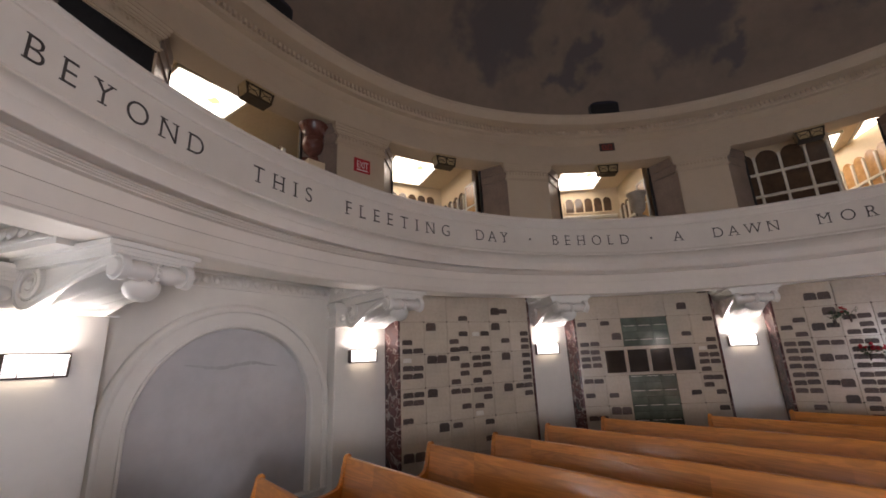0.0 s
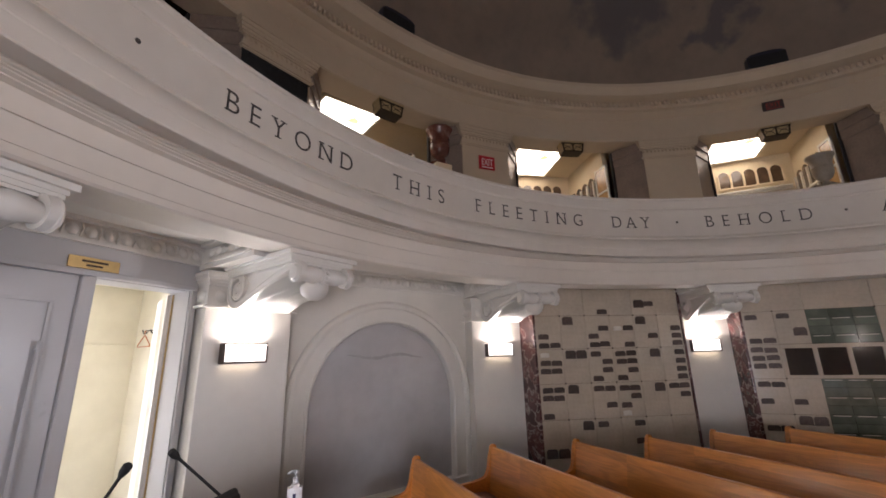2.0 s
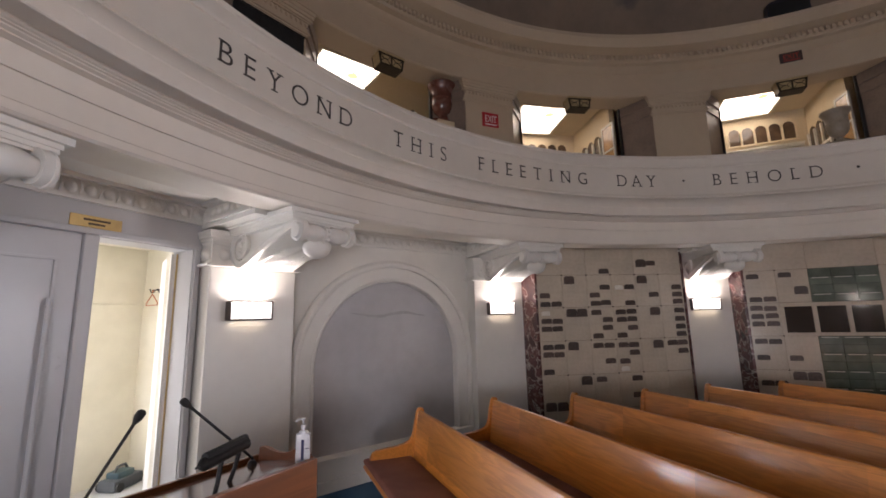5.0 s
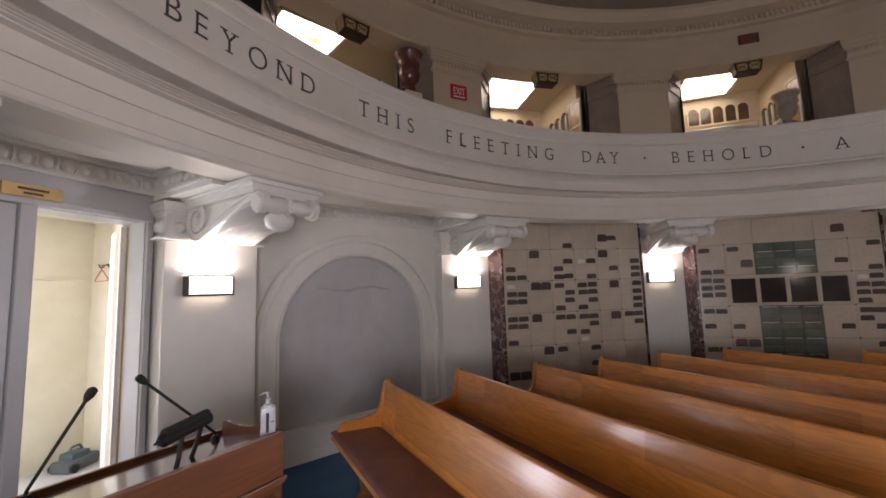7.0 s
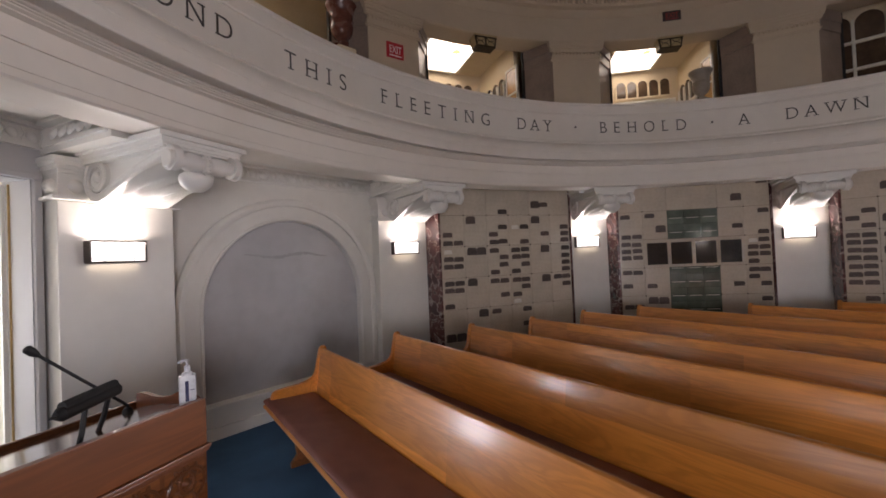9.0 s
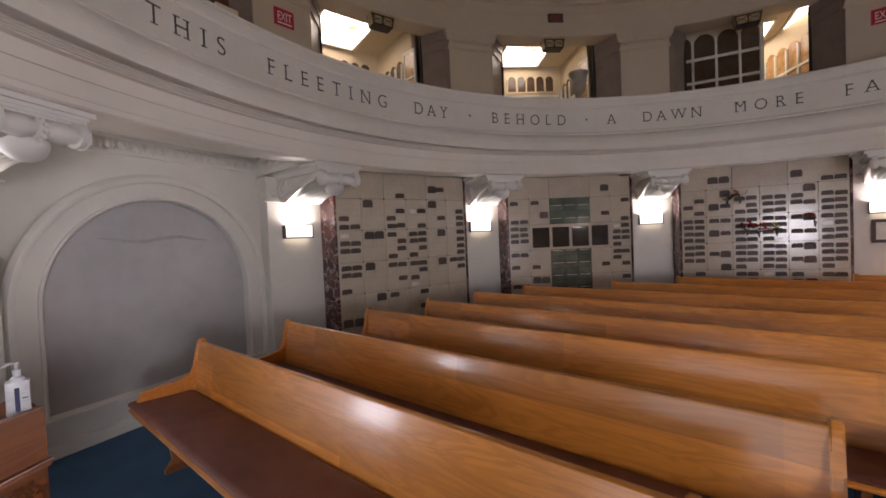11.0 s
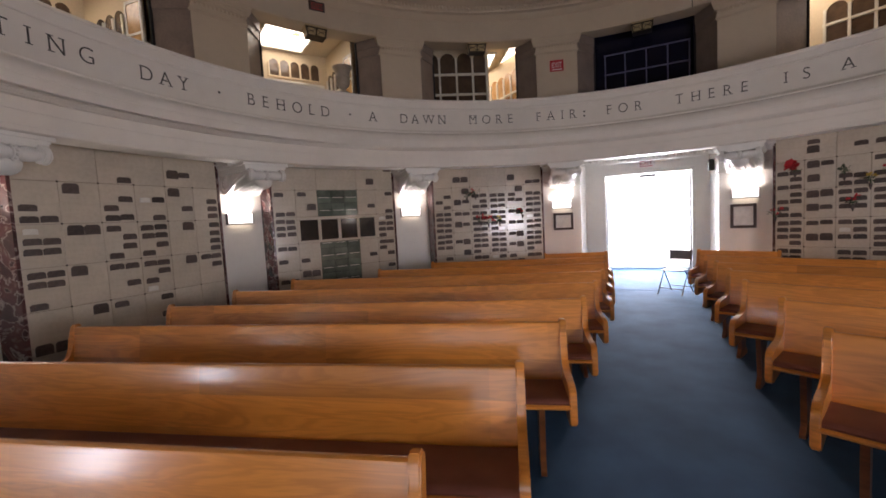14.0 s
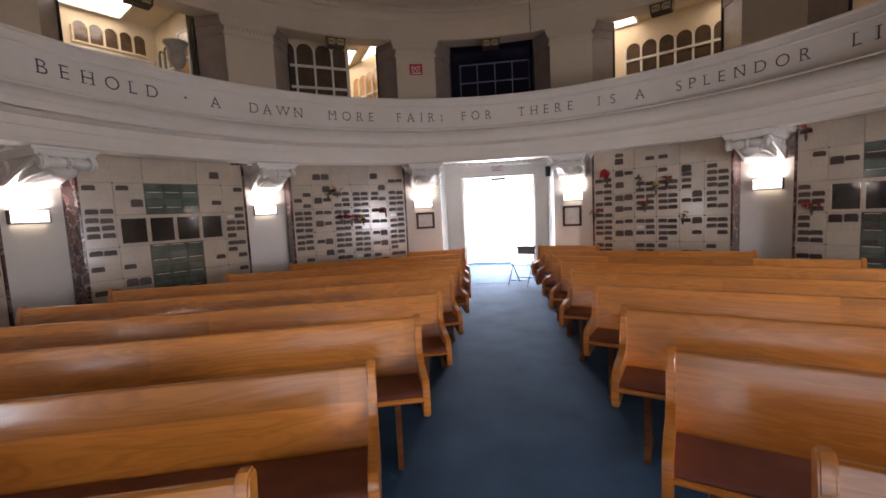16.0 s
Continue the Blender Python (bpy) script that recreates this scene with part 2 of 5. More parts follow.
def tube(bm, pts, r, n=8, radii=None):
    """A round rod along pts."""
    rings = []
    pts = [Vector(p) for p in pts]
    for i, p in enumerate(pts):
        d = (pts[min(i + 1, len(pts) - 1)] - pts[max(i - 1, 0)]).normalized()
        u = d.orthogonal().normalized() if i == 0 else (rings_u - d * rings_u.dot(d)).normalized()
        rings_u = u
        w = d.cross(u)
        rr = radii[i] if radii else r
        rings.append([bm.verts.new(p + rr * (u * math.cos(2 * math.pi * j / n) + w * math.sin(2 * math.pi * j / n))) for j in range(n)])
    for a, b in zip(rings, rings[1:]):
        for j in range(n):
            bm.faces.new((a[j], a[(j + 1) % n], b[(j + 1) % n], b[j]))
    bm.faces.new(rings[0][::-1])
    bm.faces.new(rings[-1])


def mesh_of(name, bm, material_, smooth=0.0):
    bmesh.ops.recalc_face_normals(bm, faces=bm.faces)
    me = bpy.data.meshes.new(name)
    bm.to_mesh(me)
    bm.free()
    for mm in (material_ if isinstance(material_, (list, tuple)) else [material_]):
        me.materials.append(mm)
    if smooth:
        me.shade_smooth()
        me.set_sharp_from_angle(angle=radians(smooth))
    return me


def part(name, bm, material_, parent=None, label="", smooth=0.0, m=None):
    """Links a bmesh as one mesh object, under a thing or a part."""
    ob = new(name, mesh_of(name, bm, material_, smooth) if isinstance(bm, bmesh.types.BMesh) else bm)
    ob.parent = parent
    if m is not None:
        ob.matrix_basis = m
    return tagged(ob, label)


def thing(name, label, category, m=None, group="", kind=""):
    ob = new(name)
    ob.empty_display_size = 0.1
    if m is not None:
        ob.matrix_basis = m
    return tagged(ob, label, category, group, kind)


def bay(a):
    """The frame of the bay at angle a, clockwise from the entrance: x along the wall to the right, y outwards, z up."""
    return pose(0, 0, 0, 0, 0, -a)


R_PIL, R_PANEL, R_WALL = 5.85, 5.45, 5.95
SOFFIT = 2.70

# ---- large structure ----
bm = bmesh.new()
revolve(bm, [(0.001, 0.0), (3.0, 0.0), (6.4, 0.0), (6.4, -0.12)], 96)
part("floor", bm, CARPET)
tagged(bpy.data.objects["floor"], "worn dark blue carpet with a short pile", "floor", kind="structure")

# the ring beam that carries the inscription
bm = bmesh.new()
ring_profile = [(5.2, SOFFIT), (5.2, 2.56), (5.14, 2.53), (4.815, 2.52), (4.80, 2.532), (4.80, 2.569), (4.807, 2.5695), (4.807, 2.574), (4.80, 2.5745), (4.80, 2.689), (4.812, 2.6895), (4.812, 2.695), (4.80, 2.6955), (4.80, 2.792), (4.812, 2.794), (4.812, 2.803), (4.795, 2.805), (4.785, 2.809), (4.77, 2.809), (4.77, 2.816),
                (4.757, 2.817), (4.745, 2.821), (4.745, 2.826), (4.728, 2.827), (4.728, 2.832), (4.71, 2.833), (4.705, 2.838), (4.71, 2.85), (4.575, 2.85), (4.572, 2.822), (4.555, 2.82), (4.55, 2.826), (4.55, 2.908), (4.558, 2.911), (4.553, 2.918), (4.556, 2.95), (4.566, 2.985), (4.585, 3.018), (4.608, 3.042), (4.635, 3.056), (4.635, 3.066), (4.62, 3.07), (4.62, 3.078), (4.70, 3.086), (4.735, 3.10), (4.752, 3.125),
                (4.755, 3.14), (4.755, 3.475), (4.74, 3.48), (4.735, 3.495), (4.755, 3.505), (4.755, 3.60), (4.745, 3.61), (4.745, 3.635), (4.77, 3.645), (5.0, 3.645), (5.0, 3.55), (5.9, 3.55)]
revolve(bm, ring_profile, 240)
tagged(part("entablature", bm, FRIEZE_PLASTER, smooth=30), "cream painted plaster ring beam with stepped mouldings and a lettered frieze", "trim", kind="structure")

bm = bmesh.new()
revolve(bm, [(5.2, SOFFIT), (6.3, SOFFIT), (6.3, 3.5), (5.0, 3.5)], 120)
tagged(part("ceiling", bm, PLASTER, smooth=30), "white plaster soffit of the ambulatory under the gallery", "ceiling", kind="structure")

# wall over the gallery openings, with the cornice below the dome
bm = bmesh.new()
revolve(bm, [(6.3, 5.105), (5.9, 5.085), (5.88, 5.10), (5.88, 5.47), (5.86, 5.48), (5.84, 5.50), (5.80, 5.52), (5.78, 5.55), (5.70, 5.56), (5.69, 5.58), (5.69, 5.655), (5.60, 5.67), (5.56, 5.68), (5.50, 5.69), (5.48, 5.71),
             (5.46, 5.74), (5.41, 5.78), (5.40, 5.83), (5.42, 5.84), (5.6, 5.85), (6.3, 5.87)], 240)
tagged(part("upper_wall", bm, DIM_BEIGE_PLASTER, smooth=30), "cream plaster band and cornice above the gallery openings", "wall", kind="structure")
N_DENTIL = 540
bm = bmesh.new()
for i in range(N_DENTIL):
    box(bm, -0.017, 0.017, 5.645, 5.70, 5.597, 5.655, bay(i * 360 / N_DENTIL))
tagged(part("dentil_course", bm, DIM_BEIGE_PLASTER), "row of small cream plaster dentils under the cornice", "trim", kind="stuff")

# dome with painted clouds
bm = bmesh.new()
dome_prof = [(5.62 * math.cos(radians(k)), 5.80 + 3.4 * math.sin(radians(k))) for k in range(0, 90, 5)] + [(0.02, 9.2)]
revolve(bm, dome_prof, 96)
dome = part("dome", bm, DOME_PAINT, smooth=60)
tagged(dome, "dim brown painted dome with grey clouds", "ceiling", kind="structure")


def paint_clouds(m):
    """Soft-edged grey clouds painted over the dome's brown."""
    nt = m.node_tree
    link = nt.links.new
    b = nt.nodes["Principled BSDF"]
    base = b.inputs["Base Color"].links[0].from_socket
    co = nt.nodes.new("ShaderNodeTexCoord")
    ns = nt.nodes.new("ShaderNodeTexNoise")
    ns.inputs["Scale"].default_value, ns.inputs["Detail"].default_value = 1.5, 6.0
    link(co.outputs["Object"], ns.inputs["Vector"])
    warp = nt.nodes.new("ShaderNodeVectorMath")
    warp.operation = "MULTIPLY_ADD"
    warp.inputs[1].default_value = (1.9, 1.9, 1.9)
    link(ns.outputs["Color"], warp.inputs[0])
    link(co.outputs["Object"], warp.inputs[2])
    total = None
    for a, k, size in ((-84, 22, 0.75), (-80, 30, 0.62), (-66, 15, 0.42), (-65, 22, 0.4), (-45, 25, 0.7), (-44, 34, 0.8), (-38, 14, 0.35), (-15, 34, 0.75), (-105, 34, 0.7), (-22, 20, 0.45), (-58, 38, 0.6)):
        r = 5.62 * math.cos(radians(k))
        d = nt.nodes.new("ShaderNodeVectorMath")
        d.operation = "DISTANCE"
        d.inputs[1].default_value = (r * math.sin(radians(a)) + 0.95, r * math.cos(radians(a)) + 0.95, 5.80 + 3.4 * math.sin(radians(k)) + 0.95)
        link(warp.outputs[0], d.inputs[0])
        mr = nt.nodes.new("ShaderNodeMapRange")
        mr.interpolation_type = "SMOOTHSTEP"
        mr.inputs[1].default_value, mr.inputs[2].default_value = size * 1.15, size * 0.6
        link(d.outputs["Value"], mr.inputs[0])
        if total is None:
            total = mr.outputs[0]
        else:
            mx = nt.nodes.new("ShaderNodeMath")
            mx.operation = "MAXIMUM"
            link(total, mx.inputs[0])
            link(mr.outputs[0], mx.inputs[1])
            total = mx.outputs[0]
    mix = nt.nodes.new("ShaderNodeMix")
    mix.data_type = "RGBA"
    link(total, mix.inputs[0])
    link(base, mix.inputs[6])
    mix.inputs[7].default_value = (0.118, 0.098, 0.092, 1)
    link(mix.outputs[2], b.inputs["Base Color"])


paint_clouds(DOME_PAINT)


# ---- pilasters, brackets and sconces ----
def scroll(cx, cz, r0, r1, a0, turns, n=28):
    """Points of a spiral from radius r0 to r1, as (y, z)."""
    return [(cx + (r0 + (r1 - r0) * i / n) * math.cos(radians(a0 + 360 * turns * i / n)), cz + (r0 + (r1 - r0) * i / n) * math.sin(radians(a0 + 360 * turns * i / n))) for i in range(n + 1)]


HALF = 0.37


def pilaster(a, label, HALF=HALF):
    t = thing("pilaster", label, "pilaster", bay(a), "pilasters round the hall", "structure")
    bm = bmesh.new()
    box(bm, -HALF, HALF, R_PIL, 6.25, 0.0, 2.17, bevel=0.008)
    part("shaft", bm, PLASTER, t)
    bm = bmesh.new()
    box(bm, -HALF - 0.045, HALF + 0.045, R_PIL - 0.05, 6.22, 2.17, 2.19)
    box(bm, -HALF + 0.005, HALF - 0.005, R_PIL + 0.002, 6.2, 2.19, 2.36)
    for s, zz in ((0.02, 2.36), (0.035, 2.385), (0.05, 2.41)):
        box(bm, -HALF - s + 0.02, HALF + s - 0.02, R_PIL - s, 6.2, zz, zz + 0.027)
    for k in range(-2, 3):
        revolve(bm, [(0.001, 0.03), (0.02, 0.028), (0.04, 0.018), (0.052, 0.0)], 10, m=pose(k * HALF * 0.36, R_PIL + 0.004, 2.275, 90))
        revolve(bm, [(0.001, 0.03), (0.02, 0.028), (0.04, 0.018), (0.052, 0.0)], 10, m=pose(-HALF + 0.004, R_PIL + 0.08 + (k + 2) * 0.06, 2.275, 90, 0, -90))
        revolve(bm, [(0.001, 0.03), (0.02, 0.028), (0.04, 0.018), (0.052, 0.0)], 10, m=pose(HALF - 0.004, R_PIL + 0.08 + (k + 2) * 0.06, 2.275, 90, 0, 90))
    box(bm, -HALF - 0.04, HALF + 0.04, R_PIL - 0.06, 6.2, 2.437, 2.47)
    # the rib from the capital to the ring beam, with eggs along its sides
    box(bm, -HALF - 0.01, HALF + 0.01, 5.16, 6.2, 2.50, SOFFIT)
    for q in (-1, 1):
        box(bm, min(q * (HALF + 0.008), q * (HALF + 0.035)), max(q * (HALF + 0.008), q * (HALF + 0.035)), 5.19, 5.92, 2.535, 2.553)
        box(bm, min(q * (HALF + 0.008), q * (HALF + 0.08)), max(q * (HALF + 0.008), q * (HALF + 0.08)), 5.19, 5.90, 2.672, SOFFIT - 0.002)
        for k in range(6):
            revolve(bm, [(0.001, 0.03), (0.02, 0.026), (0.034, 0.012), (0.038, 0.0)], 8, m=pose(q * (HALF + 0.012), 5.26 + 0.112 * k, 2.615, 65, 0, 90 * q) @ Matrix.Diagonal((1, 1.35, 1, 1)))
    part("capital", bm, PLASTER, t, "moulded capital with rosettes", smooth=30)
    bracket(t)
    return t


def s_curve():
    """Centre line of the console's S as (y, z): rear volute, sweep, front volute."""
    c1, c2, r2 = (5.69, 2.325), (4.875, 2.352), 0.066
    rear = [(c1[0] + r * math.cos(th), c1[1] + r * math.sin(th)) for r, th in ((0.03 + 0.12 * i / 30, radians(-110 + 575 * (1 - i / 30))) for i in range(31))]
    front = [(c2[0] + r * math.cos(th), c2[1] + r * math.sin(th)) for r, th in ((r2 - 0.046 * i / 22, radians(80 + 440 * i / 22)) for i in range(23))]
    p, q = Vector(rear[-1]), Vector(front[0])
    u, v = Vector((-0.94, 0.34)) * 0.85, Vector((-0.98, 0.17)) * 0.95
    sweep = []
    for i in range(1, 18):
        s = i / 18
        sweep.append(tuple(p * (2 * s ** 3 - 3 * s ** 2 + 1) + u * (s ** 3 - 2 * s ** 2 + s) + q * (3 * s ** 2 - 2 * s ** 3) + v * (s ** 3 - s ** 2)))
    return rear, [tuple(p)] + sweep + [tuple(q)], front


def bracket(t):
    """The scrolled console that carries the ring beam."""
    w = 0.235
    rear, sweep, front = s_curve()
    line = [Vector(p) for p in rear + sweep[1:-1] + front]
    n = len(line)
    b = bmesh.new()
    cut = len(rear) + len(sweep) - 2
    for i0, i1, x0, x1 in ((0, cut, -w, w), (cut - 1, n, -w - 0.002, -w + 0.045), (cut - 1, n, w - 0.045, w + 0.002)):
        rows = []
        for i in range(i0, i1):
            d = (line[min(i + 1, n - 1)] - line[max(i - 1, 0)]).normalized()
            nrm = Vector((-d.y, d.x)) * (0.013 + 0.016 * math.sin(math.pi * i / (n - 1)) ** 0.7)
            rows.append([b.verts.new((x, *(line[i] + nrm * k))) for x, k in ((x0, -1), (x1, -1), (x1, 1), (x0, 1))])
        for r0, r1 in zip(rows, rows[1:]):
            for j in range(4):
                b.faces.new((r0[j], r0[(j + 1) % 4], r1[(j + 1) % 4], r1[j]))
        b.faces.new(rows[0])
        b.faces.new(rows[-1][::-1])
    part("scroll", b, PLASTER, t, "S-shaped scrolled band with a volute at each end", smooth=40)
    b = bmesh.new()
    extrude_outline(b, [(R_PIL + 0.02, 2.465), (4.90, 2.465), (4.90, 2.42)] + sweep[::-1] + [(5.70, 2.26), (R_PIL + 0.02, 2.26)], "x", -w + 0.03, w - 0.03)
    part("console", b, PLASTER, t, "recessed cheeks of the console", smooth=35)
    b = bmesh.new()
    for sx in (-w, w):
        for k, r in ((0.021, 0.010), (-0.021, 0.010)):
            pts = []
            for i in range(8, n - 6):
                d = (line[i + 1] - line[i - 1]).normalized()
                pts.append((sx, line[i].x - d.y * k, line[i].y + d.x * k))
            tube(b, pts, r, 6)
        for c, r in (((5.69, 2.325), 0.036), ((4.875, 2.352), 0.024)):
            revolve(b, [(0.001, 0.022), (r * 0.6, 0.018), (r, 0.0)], 12, m=pose(sx, c[0], c[1], 0, 90 if sx > 0 else -90))
    part("volute", b, PLASTER, t, "raised rims and eyes of the volutes", smooth=40)
    b = bmesh.new()
    # acanthus leaf: fluted bulging sheet under the sweep, ending in a round boss
    k = 40
    grid = []
    m = len(sweep) - 1
    for i, (y, z) in enumerate(sweep):
        s = i / m
        half = w * (0.80 + 0.16 * math.sin(math.pi * s) - 0.18 * s ** 3)
        deep = 0.012 + 0.17 * s ** 1.2 * max(0.0, 1 - max(0.0, (s - 0.82) / 0.18) ** 2) ** 0.5 + 0.03 * math.sin(math.pi * s)
        row = []
        for j in range(k + 1):
            e = 2 * j / k - 1
            flute = 0.010 * math.cos(2 * math.pi * 4.5 * e + 0.9 * s) * min(1, 3 * s) * (1 - s ** 4)
            row.append(b.verts.new((half * e, y, z - 0.015 - deep * (1 - abs(e) ** 2.6) ** 0.7 + flute)))
        grid.append(row)
    for i in range(m):
        for j in range(k):
            b.faces.new((grid[i][j], grid[i][j + 1], grid[i + 1][j + 1], grid[i + 1][j]))
    bmesh.ops.solidify(b, geom=list(b.faces), thickness=0.012)
    revolve(b, [(0.001, -1.0), (0.3, -0.96), (0.6, -0.8), (0.84, -0.54), (0.97, -0.2), (1.0, 0.1), (0.9, 0.45), (0.5, 0.8)], 20, m=pose(0, 4.965, 2.27) @ Matrix.Diagonal((0.115, 0.095, 0.095, 1)))
    part("leaf", b, PLASTER, t, "carved acanthus leaf with a round boss", smooth=50)
    b = bmesh.new()
    # turned roll across the front with beads
    prof = [(0.001, -0.26), (0.05, -0.26), (0.06, -0.25), (0.063, -0.235), (0.05, -0.215), (0.044, -0.20), (0.048, -0.17), (0.062, -0.12), (0.064, -0.08), (0.05, -0.04), (0.046, -0.03), (0.056, -0.022), (0.056, 0.022), (0.046, 0.03), (0.05, 0.04), (0.064, 0.08), (0.062, 0.12), (0.048, 0.17), (0.044, 0.2), (0.05, 0.215), (0.063, 0.235), (0.06, 0.25), (0.05, 0.26), (0.001, 0.26)]
    revolve(b, prof, 18, m=pose(0, 4.865, 2.352, 0, 90))
    for j in range(10):
        revolve(b, [(0.001, 0.018), (0.011, 0.014), (0.017, 0.0)], 6, m=pose(0, 4.865, 2.352, 36 * j, 0, 0) @ pose(0, 0, 0.054))
    part("front_roll", b, PLASTER, t, "turned roll with a beaded collar", smooth=40)
    b = bmesh.new()
    for s, z0, z1 in ((0.0, 2.425, 2.44), (0.012, 2.44, 2.462), (0.02, 2.462, 2.485), (0.045, 2.485, 2.518)):
        box(b, -w - 0.03 - s, w + 0.03 + s, 4.88 - s, 5.80, z0, z1)
    box(b, -w - 0.1, w + 0.1, 5.16, 5.84, 2.518, SOFFIT - 0.004)
    part("abacus", b, PLASTER, t, "stepped moulded slab")


SCONCE_METAL = material("brown_metal", (0.09, 0.066, 0.055), 0.5, 0.3, scale=20, fine=120, bump=0.1)


def sconce(a):
    s = thing("wall_sconce", "lit frosted glass wall sconce in a thin dark metal frame", "wall lamp", bay(a), "sconces on the pilasters")
    y1, y0 = R_PIL, R_PIL - 0.08
    z0, z1, h = 1.722, 1.882, 0.187
    b = bmesh.new()
    box(b, -h + 0.01, h - 0.01, y0, y0 + 0.006, z0 + 0.012, z1 - 0.006)
    part("glass_shade", b, SCONCE_GLOW, s, "glowing frosted glass")
    b = bmesh.new()
    box(b, -h, h, y0 - 0.008, y1, z0 - 0.004, z0 + 0.010)
    box(b, -h, h, y0 - 0.007, y0 + 0.004, z1 - 0.009, z1 + 0.004)
    for q in (-1, 1):
        box(b, q * h - 0.004, q * h + 0.004, y0 - 0.007, y1, z0 + 0.006, z1)
    box(b, -h, h, y0 - 0.007, y0 - 0.001, z0 + 0.028, z0 + 0.034)
    for q in (-0.1, 0.1):
        box(b, q - 0.003, q + 0.003, y0 - 0.007, y0 - 0.001, z0 + 0.01, z0 + 0.032)
    part("metal_frame", b, SCONCE_METAL, s, "thin dark metal frame")
    area_lamp("sconce_lamp", bay(a) @ pose(0, R_PIL - 0.065, z1 - 0.012, 212), 0.35, 0.06, SCONCE_UP, (1.0, 0.95, 0.88))
    area_lamp("sconce_lamp", bay(a) @ pose(0, R_PIL - 0.04, z0 - 0.008), 0.33, 0.06, SCONCE_DOWN, (1.0, 0.86, 0.62))
    return s


SCONCE_UP, SCONCE_DOWN = 10.5, 0.24
for k in range(12):
    a = (-165 + 30 * k) if 0 < k < 11 else (-157.5 if k == 0 else 157.5)
    beside_door = k == 1
    pilaster(a - 0.5 * beside_door, "cream plaster pilaster with a scrolled bracket under the ring beam", 0.395 if beside_door else HALF)
    if 0 < k < 9:
        sconce(a - 1.1 * beside_door)


# ---- bay walls ----
def plain_wall(a, label, R, half=1.45, kind_name="wall", holes=()):
    """A flat plaster wall across a bay; holes: (x0, x1, z0, z1)."""
    b = bmesh.new()
    xs = sorted({-half, half, *[h[0] for h in holes], *[h[1] for h in holes]})
    zs = sorted({0.0, SOFFIT, *[h[2] for h in holes], *[h[3] for h in holes]})
    for x0, x1 in zip(xs, xs[1:]):
        for z0, z1 in zip(zs, zs[1:]):
            if not any(h[0] <= x0 and x1 <= h[1] and h[2] <= z0 and z1 <= h[3] for h in holes):
                box(b, x0, x1, R, R + 0.22, z0, z1)
    bmesh.ops.remove_doubles(b, verts=b.verts, dist=1e-4)
    o = part(kind_name, b, PLASTER, m=bay(a))
    return tagged(o, label, "wall", kind="structure")


def egg_and_dart(a, R):
    b = bmesh.new()
    n = 22
    for i in range(n):
        x = -1.22 + 2.44 * (i + 0.5) / n
        revolve(b, [(0.001, 0.03), (0.02, 0.026), (0.034, 0.012), (0.038, 0.0)], 9, m=pose(x, R - 0.02, 2.615, 65) @ Matrix.Diagonal((1, 1.35, 1, 1)))
        tube(b, [(x + 0.055, R - 0.025, 2.66), (x + 0.055, R - 0.05, 2.62), (x + 0.055, R - 0.02, 2.57)], 0.007, 5)
    box(b, -1.27, 1.27, R - 0.022, R, 2.55, 2.68)
    box(b, -1.27, 1.27, R - 0.035, R, 2.535, 2.553)
    box(b, -1.27, 1.27, R - 0.075, R, 2.672, SOFFIT)
    o = part("crown_moulding", b, PLASTER, m=bay(a), smooth=40)
    return tagged(o, "white egg-and-dart plaster moulding under the soffit", "trim", kind="structure")


for a in (-180, -150, -120, 0, 120, 150):
    egg_and_dart(a, R_WALL)


def arch_points(half, z_spring, z_base, n=28):
    return [(-half, z_base)] + [(-half * math.cos(math.pi * i / n), z_spring + half * math.sin(math.pi * i / n)) for i in range(n + 1)] + [(half, z_base)]


